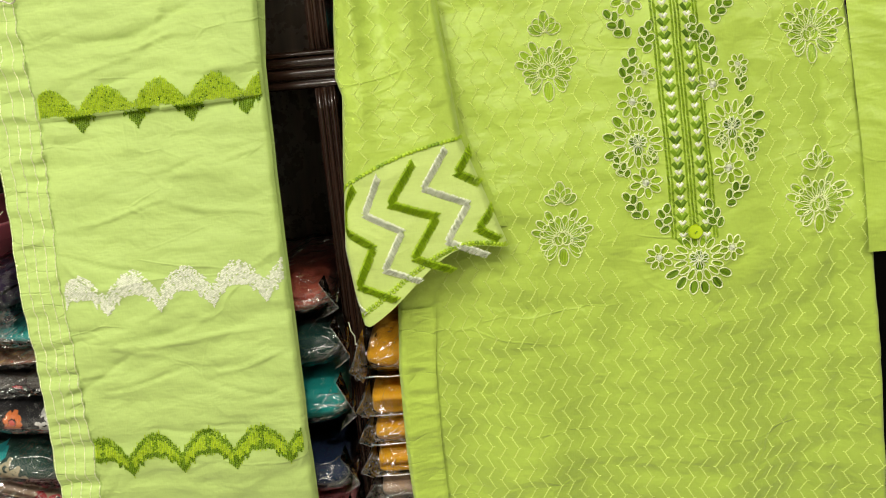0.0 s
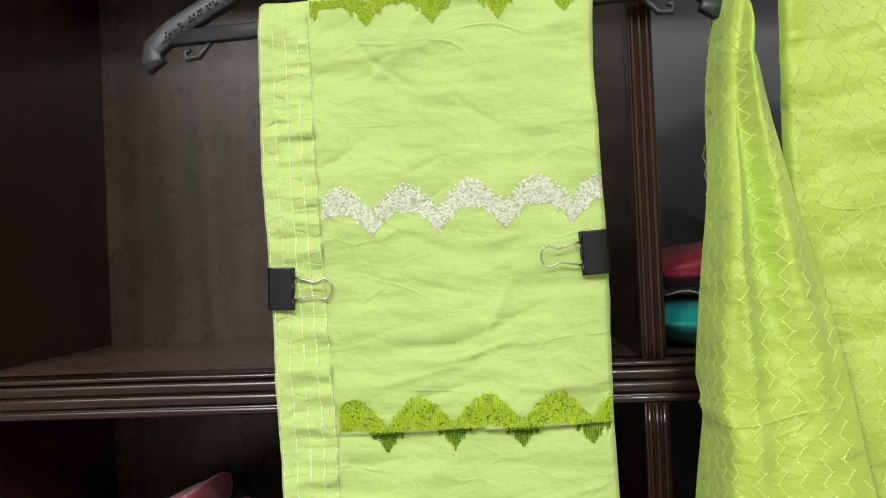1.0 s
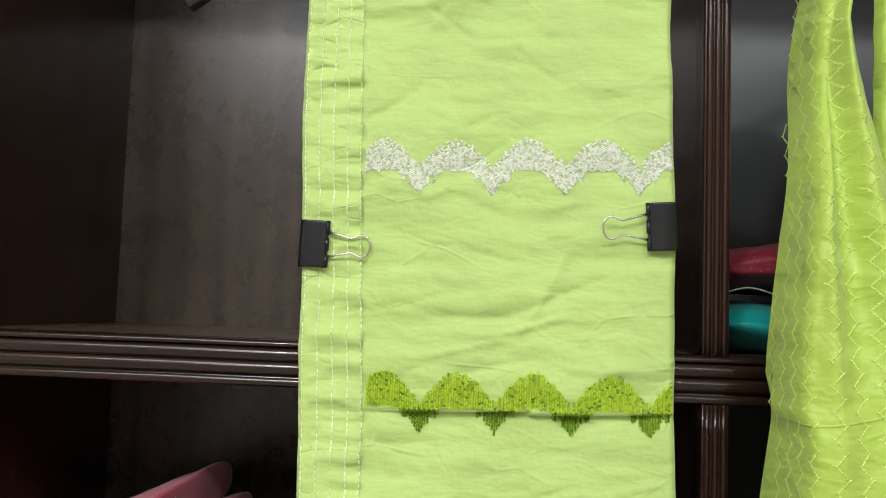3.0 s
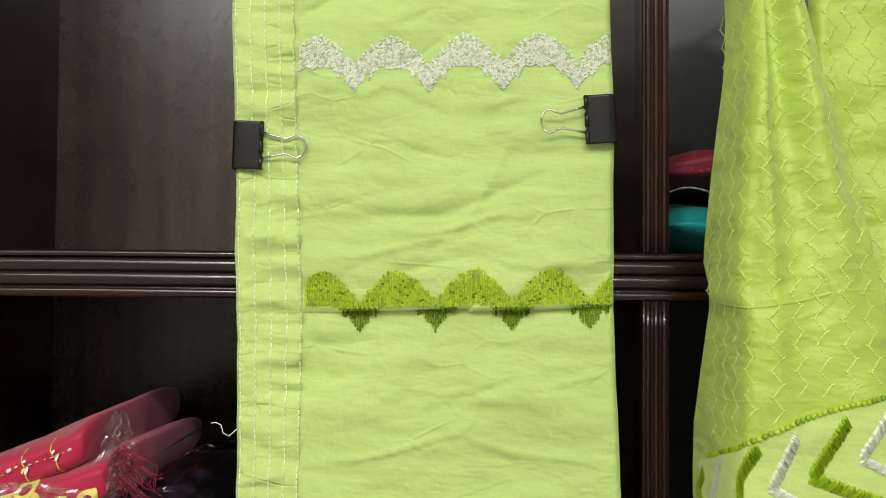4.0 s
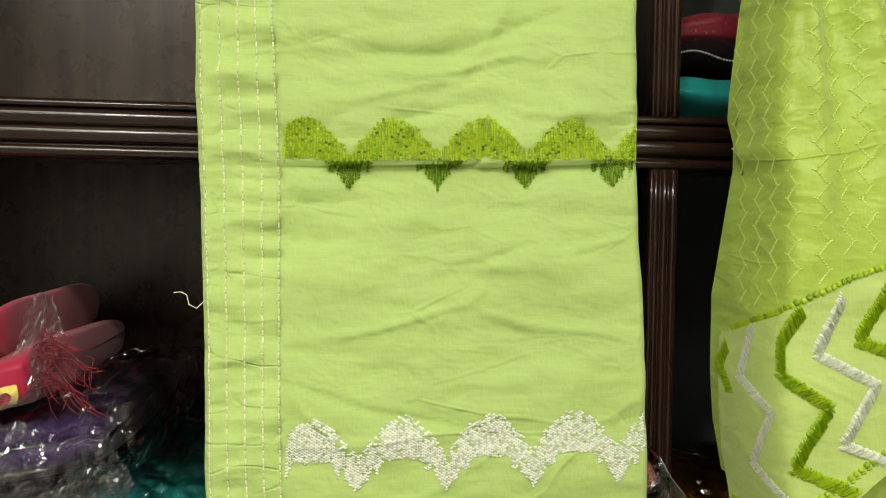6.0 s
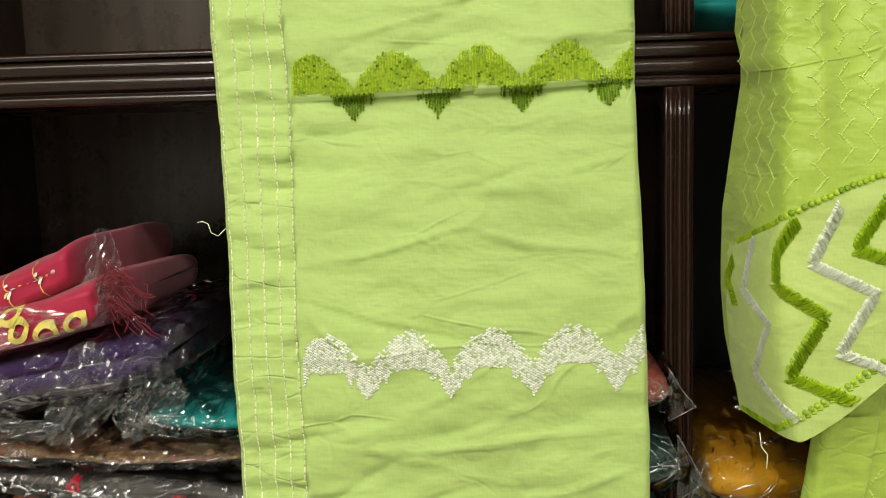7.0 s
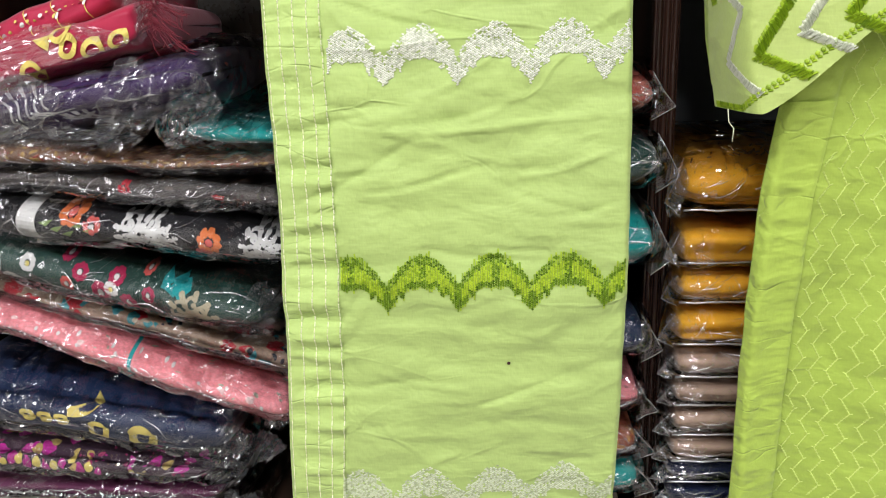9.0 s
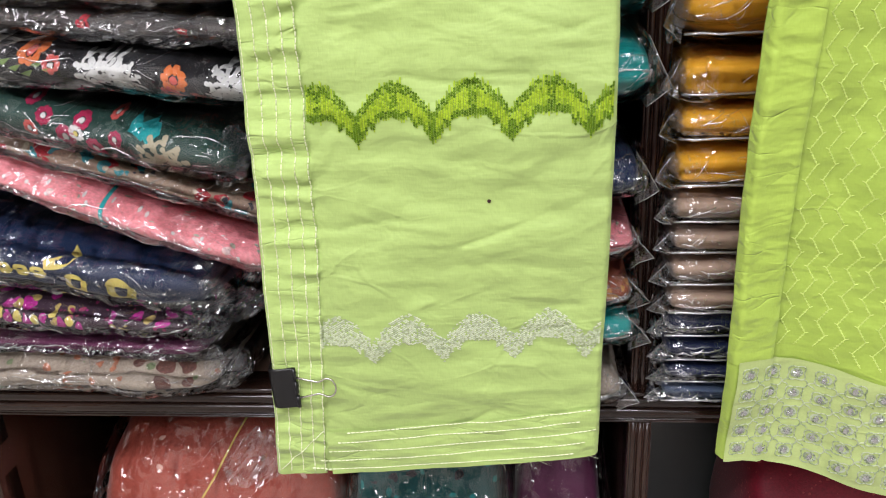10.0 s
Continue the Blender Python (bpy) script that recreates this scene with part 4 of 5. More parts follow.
def spray(x, z, s=1.0, dark=False):
    """A lotus-like spray with a three-leaf sprig on top; (x, z) is its top."""
    c = z - 0.050 * s
    for a in (20, 55, 90, 125, 160):
        r = math.radians(a)
        petal(x + 0.0012 * math.cos(r), z - 0.0185 * s, r, (0.0125 if a != 90 else 0.0165) * s, 0.0062 * s, dark)
    for a in range(-40, 221, 20):
        r = math.radians(a)
        petal(x + 0.0065 * s * math.cos(r), c + 0.0065 * s * math.sin(r), r, 0.0130 * s, 0.0048 * s)
    for a in (18, 38, 62, 118, 142, 162):
        r = math.radians(a)
        petal(x + 0.016 * s * math.cos(r), c + 0.017 * s * math.sin(r), r, 0.0105 * s, 0.0042 * s, dark)
    for a in (35, 90, 145):
        r = math.radians(a)
        petal(x, c - 0.004 * s, r, 0.0095 * s, 0.0058 * s)
    petal(x, c - 0.0075 * s, math.radians(-90), 0.0155 * s, 0.0062 * s)
    petal(x - 0.006 * s, c - 0.004 * s, math.radians(-118), 0.014 * s, 0.0052 * s)
    petal(x + 0.006 * s, c - 0.004 * s, math.radians(-62), 0.014 * s, 0.0052 * s)


for sx, sz in ((0.068, 1.497), (0.071, 1.360), (0.064, 1.636), (0.282, 1.371), (0.281, 1.508), (0.279, 1.646), (0.062, 1.775)):
    spray(sx, sz)


def flower(x, z, r, n=8, core=0.28, turn=0.2):
    for i in range(n):
        a = math.tau * i / n + turn
        petal(x + core * r * math.cos(a), z + core * r * math.sin(a), a, r * (1 - core), 2.6 * r / n)
    heart = Stitches(k_at)
    for i in range(14):
        a = math.tau * i / 14
        heart.bar(x + core * r * 0.45 * math.cos(a), z + core * r * 0.45 * math.sin(a), core * r * 0.4 * math.cos(a), core * r * 0.4 * math.sin(a), 0.0009, 0.0018)
    put("flower_centre", heart.mesh(), M_SILVER, kurta)


def daisy(x, z, r):
    flower(x, z, r, 15, 0.48, 0.1)
    for a in (40, 90, 140, 270):
        t = math.radians(a)
        petal(x, z - 0.002, t, r * 0.42, r * 0.24, True)


def sprig(x, z, angle, n=5, s=1.0):
    for i in range(n):
        a = angle + (0.75 if i % 2 else -0.75) * (1 if i < n - 1 else 0)
        d = 0.004 * i * s
        petal(x + d * math.cos(angle), z + d * math.sin(angle), a, 0.0085 * s, 0.0044 * s, True)


def mid_x(z):
    return 0.178 - (z - 1.311) * 0.035


for base in (1.311, 1.458, 1.605, 1.752):
    first = base == 1.311
    m = mid_x(base + 0.07)
    daisy(m - 0.039, base + 0.073, 0.0205)
    daisy(m + 0.038, base + 0.080, 0.0205)
    for a in (130, 165, 200, 235):
        t = math.radians(a)
        petal(m - 0.039 + 0.018 * math.cos(t), base + 0.073 + 0.018 * math.sin(t), t, 0.0105, 0.005, True)
        petal(m + 0.038 - 0.018 * math.cos(t), base + 0.080 + 0.018 * math.sin(t), math.pi - t, 0.0105, 0.005, True)
    flower(m - 0.041, base + 0.106, 0.0130)
    flower(m + 0.022 + 0.002, base + 0.114, 0.0130)
    flower(m - 0.034, base + 0.040, 0.0130)
    flower(m + 0.033, base + 0.047, 0.0130)
    sprig(m - 0.047, base + 0.122, 1.2, 6)
    sprig(m + 0.024, base + 0.129, 1.7, 6)
    sprig(m - 0.036, base + 0.010, 2.2, 6)
    sprig(m + 0.030, base + 0.018, 0.8, 6)
    sprig(m - 0.050, base + 0.046, 2.0, 5, 0.8)
    sprig(m + 0.050, base + 0.052, 1.1, 5, 0.8)
    sprig(m - 0.027, base + 0.092, 1.9, 4, 0.8)
    sprig(m + 0.045, base + 0.108, 1.2, 5, 0.8)
    sprig(m - 0.028, base + 0.055, 1.6, 4, 0.7)
    sprig(m + 0.028, base + 0.062, 1.5, 4, 0.7)
    flower(m + 0.046, base + 0.128, 0.0085, 7)
    flower(m - 0.029, base + 0.128, 0.0085, 7)
    sprig(m - 0.024, base - 0.002, 1.3, 5)
    sprig(m + 0.022, base + 0.000, 1.9, 5)
daisy(0.181, 1.286, 0.0200)
flower(0.150, 1.288, 0.0112)
flower(0.208, 1.293, 0.0112)
for a in (-150, -125, -100, -80, -55, -30):
    t = math.radians(a)
    petal(0.181 + 0.018 * math.cos(t), 1.285 + 0.018 * math.sin(t), t, 0.012, 0.0048, True)
put("petal_embroidery", fill.mesh(), M_PETAL, kurta, "green satin-stitched petals")["kind"] = "stuff"
put("petal_outlining", edge.mesh(), M_CREAM, kurta, "cream outline stitches round the petals")["kind"] = "stuff"
put("leaf_embroidery", leafs.mesh(), M_DARK, kurta, "dark green embroidered leaves")["kind"] = "stuff"
strips, vees, cords = Stitches(k_at), Stitches(k_at), Stitches(k_at)
z = 1.300
while z < 1.84:
    for off in (-0.0088, 0.0094):
        x = mid_x(z) + off
        for s in (-1, 1):
            strips.bar(x + s * 0.0019, z + 0.0008, s * 0.0020, 0.0026, 0.0036, 0.0012)
            vees.bar(x + s * 0.0013, z + 0.0060, s * 0.0012, 0.0016, 0.0024, 0.0012)
    z += 0.0104
for off in (-0.0172, -0.0146, -0.0024, 0.0003, 0.0030, 0.0152, 0.0178):
    cords.satin([(mid_x(z) + off, z) for z in (1.303, 1.45, 1.60, 1.84)], 0.0018, 0.0012, 0.0010, 0.8, 0.0009)
put("chevron_embroidery", strips.mesh(), M_DARK, kurta, "dark green chevron stitches down the neck placket")["kind"] = "stuff"
put("chevron_embroidery", vees.mesh(), M_SILVER, kurta, "silver chevron stitches down the neck placket")["kind"] = "stuff"
put("neck_cording", cords.mesh(), M_PETAL, kurta, "twisted green cord lines of the neck placket")
for bz in (1.309, 1.524, 1.72):
    bm = bmesh.new()
    bx = mid_x(bz)
    bmesh.ops.create_cone(bm, cap_ends=True, segments=24, radius1=0.0062, radius2=0.0055, depth=0.004, matrix=pose(bx, k_depth(bx, bz) - 0.0035, bz, 90, 0, 0))
    bmesh.ops.bevel(bm, geom=bm.edges[:], offset=0.0006, segments=2, affect="EDGES")
    me = bpy.data.meshes.new("mesh")
    bm.to_mesh(me)
    bm.free()
    b = put("button", me, M_BUTTON, kurta, "small shiny lime button")
    dot = tube([(bx - 0.001, k_depth(bx, bz) - 0.0057, bz - 0.001), (bx + 0.001, k_depth(bx, bz) - 0.0057, bz + 0.001)], 0.0006, 5)
    dot.transform(Matrix.Translation(-kurta.matrix_basis.translation))
    part("button_thread", dot, M_DARK, b)

# mirror-work hem band
def hem_over(x, z):
    return (x, k_depth(x, z) - 0.0018, z)


def k_band(u, v):
    x = -0.0715 + 0.44 * u
    z = k_hem(x) - 0.001 + 0.096 * v
    x = max(x, k_left(z) - 0.0008)
    return hem_over(x, z)


put("hem_band", grid(k_band, [i / 170 for i in range(171)], [j / 30 for j in range(31)]), cloth_mat("pale_hem_cotton", (0.50, 0.61, 0.22), 0.65, 0.2, 0.06, 700, 0.8), kurta, "pale green hem band with a diamond lattice of sewn mirrors")
lat, rim = Stitches(hem_over), Stitches(hem_over)
STEP = 0.0178
for i in range(25):
    for j in range(5):
        x = -0.062 + i * STEP
        z = k_hem(x) + 0.012 + j * STEP
        ring_pts = []
        for q in range(33):
            a = math.tau * q / 32
            r = 0.0060 + 0.0013 * abs(math.sin(2 * a)) ** 3 - 0.0009 * abs(math.cos(2 * a)) ** 6
            ring_pts.append((max(x + r * math.cos(a), k_left(z) + 0.001), min(z + r * math.sin(a), k_hem(x) + 0.094)))
        if x < 0.358:
            lat.line(ring_pts, 0.0010, 0.0012, 0.0017, 0.0)
        for dx, dz in ((1, 1), (1, -1)):
            if 0.004 < z + dz * 0.012 - k_hem(x) < 0.093 and x + 0.012 < 0.358:
                wave = [(x + dx * (0.0052 + 0.0074 * t) + 0.0005 * math.sin(t * 9), z + dz * (0.0052 + 0.0074 * t) - 0.0005 * dz * math.sin(t * 9)) for t in [q / 5 for q in range(6)]]
                lat.line(wave, 0.0010, 0.0012, 0.0017, 0.0)
        if not 0.004 < z - k_hem(x) < 0.09:
            continue
        for q in range(18):
            a = math.tau * q / 18
            rim.bar(x + 0.0034 * math.cos(a), z + 0.0034 * math.sin(a), 0.0009 * math.cos(a + 0.5), 0.0009 * math.sin(a + 0.5), 0.0013, 0.0012)
        p = hem_over(x, z)
        verts = [(p[0] + 0.0026 * math.cos(math.tau * q / 14), p[1] - 0.0007 + 0.0004 * math.sin(q * 3 + i), p[2] + 0.0026 * math.sin(math.tau * q / 14)) for q in range(14)] + [(p[0], p[1] - 0.0010, p[2])]
        put("sewn_mirror", mesh_of(verts, [(q, (q + 1) % 14, 14) for q in range(14)], False), M_MIRROR, kurta)
put("mirror_rims", rim.mesh(), thread_mat("mirror_rim_thread", (0.22, 0.27, 0.16), (0.45, 0.50, 0.36)), kurta)["kind"] = "stuff"
put("lattice_stitching", lat.mesh(), thread_mat("sage_thread", (0.30, 0.38, 0.20), (0.50, 0.56, 0.36)), kurta)

# ---- packed garments on the shelves ----


class Pack:
    """A folded garment lying along x: a soft bar with a rounded front, bent along its length."""

    def __init__(self, x0, x1, z0, z1, high, front, deep, seed, grooves=(), lump=1.0, square=2.6):
        self.x0, self.x1, self.z0, self.z1, self.high, self.front, self.deep = x0, x1, z0, z1, high, front, deep
        self.seed, self.grooves, self.lump, self.square = seed, grooves, lump, square

    def at(self, u, v, grow=0.0, rough=0.0, reach=0.0):
        """u: -1 to 1 along the length; v: 0 to 1 round the section, 0.5 at the middle of the front."""
        length = self.x1 - self.x0
        uu = max(-1.0, min(1.0, u))
        x = (self.x0 + self.x1) / 2 + uu * (length / 2 + reach)
        f = (x - self.x0) / length
        zc = self.z0 + (self.z1 - self.z0) * f + 0.004 * self.lump * nz(x * 9, self.seed, 0)
        a = (v - 0.5) * math.tau
        c, s = math.cos(a), math.sin(a)
        n = 2.0 / self.square
        sy, sz = abs(c) ** n * (1 if c > 0 else -1), abs(s) ** n * (1 if s > 0 else -1)
        end = max(0.0, 1 - abs(uu) ** (9 if self.square < 3.5 else 30)) ** (0.36 if self.square < 3.5 else 0.25)
        hy, hz = self.deep / 2 + grow, (self.high / 2 + grow) * (0.12 + 0.88 * end)
        y = self.front + self.deep / 2 - sy * hy * (0.86 + 0.14 * end)
        z = zc + sz * hz
        d = 0.0035 * self.lump * nz(x * 14, self.seed + y * 8, z * 22) + 0.0018 * self.lump * nz(x * 36, self.seed, z * 60)
        if c > -0.2:
            for g in self.grooves:
                d -= 0.0045 * math.exp(-((sz - g - 0.12 * nz(x * 7, self.seed, g * 9)) / 0.10) ** 2)
        if rough:
            d += rough * (ridge(x * 24, self.seed * 3, z * 34) * 0.7 + 0.5 * ridge(x * 60 + z * 50, self.seed, y * 40) + 0.25 * ridge(x * 130, z * 120, self.seed))
        k = math.hypot(sy * hz, sz * hy) or 1
        return (x, y - d * sy * hz / k, z + d * sz * hy / k)

    def body(self, nu=70, nv=44):
        return self.skin(nu, nv)

    def skin(self, nu, nv, grow=0.0, rough=0.0, reach=0.0):
        verts, faces = [], []
        for i in range(nu + 1):
            u = math.sin((i / nu * 2 - 1) * math.pi / 2)
            u = (u + (i / nu * 2 - 1)) / 2
            for j in range(nv):
                verts.append(self.at(u, j / nv, grow, rough, reach))
        for i in range(nu):
            for j in range(nv):
                faces.append((i * nv + j, (i + 1) * nv + j, (i + 1) * nv + (j + 1) % nv, i * nv + (j + 1) % nv))
        faces += [tuple(range(nv)), tuple(nu * nv + j for j in range(nv))[::-1]]
        return mesh_of(verts, faces, not rough)

    def on(self, x, h):
        """A place on the front: x in the world, h from -1 (bottom) to 1 (top)."""
        u = (x - (self.x0 + self.x1) / 2) / ((self.x1 - self.x0) / 2)
        t = min(1.0, abs(h)) ** (self.square / 2)
        return self.at(u, 0.5 + math.copysign(math.asin(t), h) / math.tau)


def crumple(cx, cy, cz, sx, sy, sz, seed, n=16):
    """A loose crumpled sheet of film."""
    def fn(u, v):
        x, z = (u - 0.5) * sx * (0.6 + 0.4 * math.sin(math.pi * v + 0.4)), (v - 0.5) * sz * (0.55 + 0.45 * math.cos(2.2 * (u - 0.4)))
        y = sy * (0.6 * ridge(u * 3.1, v * 2.7, seed) + 0.5 * ridge(u * 7, v * 6, seed + 5))
        return (cx + x, cy + y, cz + z + 0.3 * sz * (u - 0.5))

    return grid(fn, [i / n for i in range(n + 1)], [i / n for i in range(n + 1)], False)


# halfway between downlights and camera: facets that face this way glint
LIT = Vector((0.257, -0.82, 0.51))


def crinkles(p, seed, count, shards, x_from=-1.0, x_to=1.0):
    """Sharp creases, and small flat facets added as glints where the film is crushed."""
    rnd = random.Random(seed * 13 + 1)
    lines, flats = ([], []), ([], [])
    for k in range(count):
        u, h = rnd.uniform(x_from, x_to), rnd.uniform(-0.85, 0.9)
        a = rnd.choice((0.0, 0.15, -0.2, 0.6, -0.7, 1.2)) + rnd.uniform(-0.2, 0.2)
        half = (p.x1 - p.x0) / 2
        x = (p.x0 + p.x1) / 2 + u * half
        pts = []
        step = rnd.uniform(0.003, 0.007)
        for q in range(rnd.randint(3, 9)):
            g = p.on(max(p.x0 - 0.01, min(p.x1 + 0.01, x)), max(-0.95, min(0.95, h)))
            pts.append(Vector(g) + Vector((0, -0.0042, 0)))
            a += rnd.uniform(-0.5, 0.5)
            x += step * math.cos(a)
            h += step * math.sin(a) / (p.high / 2)
        r = rnd.uniform(0.00022, 0.0006)
        base = len(lines[0])
        for q, pt in enumerate(pts):
            w = r * (0.35 + math.sin(math.pi * (q + 0.5) / len(pts)))
            lines[0].extend([pt + Vector((0, 0, w)), pt + Vector((0, -w, 0)), pt + Vector((0, 0, -w))])
        for q in range(len(pts) - 1):
            b = base + q * 3
            lines[1].extend([(b, b + 1, b + 4, b + 3), (b + 1, b + 2, b + 5, b + 4)])
    # highlights put into shape: loose facets off the film, turned about LIT
    spots = [(rnd.uniform(x_from, x_to), rnd.uniform(-0.6, 0.85), rnd.uniform(-0.9, 0.3), rnd.uniform(0.006, 0.022), Vector((rnd.gauss(0, 1), 0.2 * rnd.gauss(0, 1), 0.6 * rnd.gauss(0, 1)))) for _ in range(max(2, shards // 30))]
    for k in range(shards):
        cu, ch, lean, run, grain = rnd.choice(spots)
        along, off = rnd.gauss(0, run), rnd.gauss(0, 0.0022)
        x = (p.x0 + p.x1) / 2 + cu * (p.x1 - p.x0) / 2 + along * math.cos(lean) - off * math.sin(lean)
        h = max(-0.92, min(0.92, ch + (along * math.sin(lean) + off * math.cos(lean)) / (p.high / 2)))
        c = Vector(p.on(max(p.x0 - 0.012, min(p.x1 + 0.012, x)), h)) + Vector((0, -0.0046, 0))
        n = (LIT + Vector((rnd.gauss(0, 0.2), rnd.gauss(0, 0.2), rnd.gauss(0, 0.2)))).normalized()
        s = n.cross(grain + Vector((rnd.gauss(0, 0.35), rnd.gauss(0, 0.35), rnd.gauss(0, 0.35)))).normalized()
        t = n.cross(s)
        size, slim = rnd.uniform(0.0005, 0.0014) * rnd.choice((1, 1, 1.5)), rnd.uniform(0.0003, 0.0009)
        base = len(flats[0])
        m = rnd.randint(3, 5)
        for q in range(m):
            ang = math.tau * q / m
            flats[0].append(c + s * size * rnd.uniform(0.5, 1.3) * math.cos(ang) + t * slim * rnd.uniform(0.5, 1.2) * math.sin(ang))
        flats[1].append(tuple(base + q for q in range(m)))
    return mesh_of(*lines, True), mesh_of(*flats, False)


def packet(name, label, material, x0, x1, z0, z1, high, front, deep=0.26, seed=1, grooves=(), film=0.0035, flap=0.022, group="", lump=1.0, square=2.6, crumples=(), crush=(26, 260), reach=(-1.0, 1.0)):
    p = Pack(x0, x1, z0, z1, high, front, deep, seed, grooves, lump, square)
    root = thing(name, (x0 + x1) / 2, front + deep / 2, (z0 + z1) / 2 - high / 2, label, "packed garment", group)
    put("garment", p.body(), material, root)
    if film:
        put("wrapper", p.skin(110, 56, 0.0025, film, flap), M_FILM, root, "clear crinkled cellophane wrapper")
        a, b = crinkles(p, seed, *crush, *reach)
        put("film_creasing", a, M_FOLD, root, "whitish creases of the cellophane")["kind"] = "stuff"
        put("film_glints", b, M_GLINT, root, "added glints over the crushed cellophane")["kind"] = "stuff"
    for k, c in enumerate(crumples):
        put("wrapper_flap", crumple(*c, seed * 7 + k), M_FLAP, root, "crumpled cellophane flap")
    return root, p


def corner_flap(root, x, y, z, high, tip, name="wrapper_corner"):
    """A pinched film corner: a flat pyramid drawn out to a point, its folds whitish."""
    base = [(x, y, z - high / 2), (x, y, z + high / 2), (x, y + 0.03, z + high / 2), (x, y + 0.03, z - high / 2)]
    end = (x + tip, y - 0.002, z - high * 0.22)
    mid = [tuple(b[i] * 0.5 + end[i] * 0.5 + 0.003 * nz(b[i] * 90, i, z * 70) for i in range(3)) for b in base]
    verts = base + mid + [end]
    faces = [(i, (i + 1) % 4, 4 + (i + 1) % 4, 4 + i) for i in range(4)] + [(4 + i, 4 + (i + 1) % 4, 8) for i in range(4)]
    put(name, mesh_of(verts, faces, False), M_FILM, root, "pinched clear cellophane corner")
    for i in (0, 1):
        put("wrapper_crease", tube([base[i], mid[i], end], 0.00025, 5), M_FOLD, root)


def patch(root, p, name, x, h, shape, material, lift=0.0012):
    """A flat print on a packet's front. shape: closed outlines in metres round (x, h); a list of (outer) points, fan-filled."""
    verts = []
    for dx, dz in shape:
        q = p.on(x + dx, max(-0.95, min(0.95, h + dz / (p.high / 2))))
        verts.append((q[0], q[1] - lift, q[2]))
    q = p.on(x, h)
    verts.append((q[0], q[1] - lift, q[2]))
    n = len(shape)
    put(name, mesh_of(verts, [(i, (i + 1) % n, n) for i in range(n)], False), material, root)


def band(root, p, name, pts, width, material, lift=0.0012):
    """A printed line along (x, h) points on a packet's front."""
    verts, faces = [], []
    for i, (x, h) in enumerate(pts):
        xa, ha = pts[max(i - 1, 0)]
        xb, hb = pts[min(i + 1, len(pts) - 1)]
        dx, dz = xb - xa, (hb - ha) * p.high / 2
        r = math.hypot(dx, dz) or 1
        for s in (-1, 1):
            q = p.on(x - s * dz / r * width / 2, max(-0.97, min(0.97, h + s * dx / r * width / p.high)))
            verts.append((q[0], q[1] - lift, q[2]))
    for i in range(len(pts) - 1):
        faces.append((2 * i, 2 * i + 1, 2 * i + 3, 2 * i + 2))
    put(name, mesh_of(verts, faces, False), material, root)


def ring(root, p, x, h, rx, rz, w, material, name="printed_ring", squareness=1.0, n=20):
    pts = []
    for i in range(n + 1):
        a = math.tau * i / n
        c, s = math.cos(a), math.sin(a)
        pts.append((x + rx * abs(c) ** squareness * (1 if c > 0 else -1), h + rz * abs(s) ** squareness * (1 if s > 0 else -1) / (p.high / 2)))
    band(root, p, name, pts, w, material)


def blob(r, n=12, wob=0.25, seed=0):
    rnd = random.Random(seed)
    return [(r * (1 - wob * rnd.random()) * math.cos(math.tau * i / n), r * (1 - wob * rnd.random()) * math.sin(math.tau * i / n)) for i in range(n)]


def bloom(root, p, x, h, r, material, heart, n=7, seed=0):
    """A printed flower: petals round a heart."""
    for i in range(n):
        a = math.tau * i / n + seed
        patch(root, p, "printed_petal", x + 0.6 * r * math.cos(a), h + 0.6 * r * math.sin(a) / (p.high / 2), blob(r * 0.36, 8, 0.35, seed * 9 + i), material)
    patch(root, p, "printed_petal", x, h, blob(r * 0.3, 8, 0.2, seed), heart, 0.0018)


def scrolls(root, p, x, h, r, material, seed=0, n=9):
    """Lace-like scrollwork: curls springing from a stem."""
    rnd = random.Random(seed)
    for i in range(n):
        a0 = math.tau * i / n + rnd.uniform(-0.2, 0.2)
        cx, ch = x + 0.55 * r * math.cos(a0), 0.55 * r * math.sin(a0)
        turn = rnd.choice((-1, 1))
        pts = []
        for k in range(12):
            t = k / 11
            rr = r * 0.34 * (1 - 0.75 * t)
            a = a0 + turn * t * 5.2
            pts.append((cx + rr * math.cos(a), h + (ch + rr * math.sin(a)) / (p.high / 2)))
        band(root, p, "lace_scroll", pts, r * 0.12, material)
    for i in range(n):
        a0 = math.tau * (i + 0.5) / n
        for f in (0.35, 0.62, 0.85, 1.0):
            patch(root, p, "lace_leaf", x + f * r * math.cos(a0), h + f * r * math.sin(a0) / (p.high / 2), blob(r * 0.14, 7, 0.3, seed + i), material)
    for i in range(5):
        a0 = math.tau * i / 5 + seed
        patch(root, p, "lace_scroll", x + 0.2 * r * math.cos(a0), h + 0.2 * r * math.sin(a0) / (p.high / 2), blob(r * 0.15, 10, 0.4, seed + i), material)


P_WHITE = cloth_mat("white_lace", (0.72, 0.72, 0.68), 0.6)
P_GOLD = cloth_mat("gold_print", (0.72, 0.60, 0.14), 0.5)
P_ORANGE = cloth_mat("orange_print", (0.75, 0.20, 0.05), 0.6)
P_CORAL = cloth_mat("coral_print", (0.70, 0.12, 0.10), 0.6)
P_TEAL = cloth_mat("teal_print", (0.02, 0.36, 0.36), 0.6)
P_RED = cloth_mat("red_print", (0.55, 0.02, 0.04), 0.6)
P_MAGENTA = cloth_mat("magenta_print", (0.50, 0.02, 0.28), 0.6)
P_CRIMSON = cloth_mat("crimson_print", (0.42, 0.02, 0.08), 0.6)
P_LEAF = cloth_mat("leaf_print", (0.20, 0.32, 0.08), 0.6)
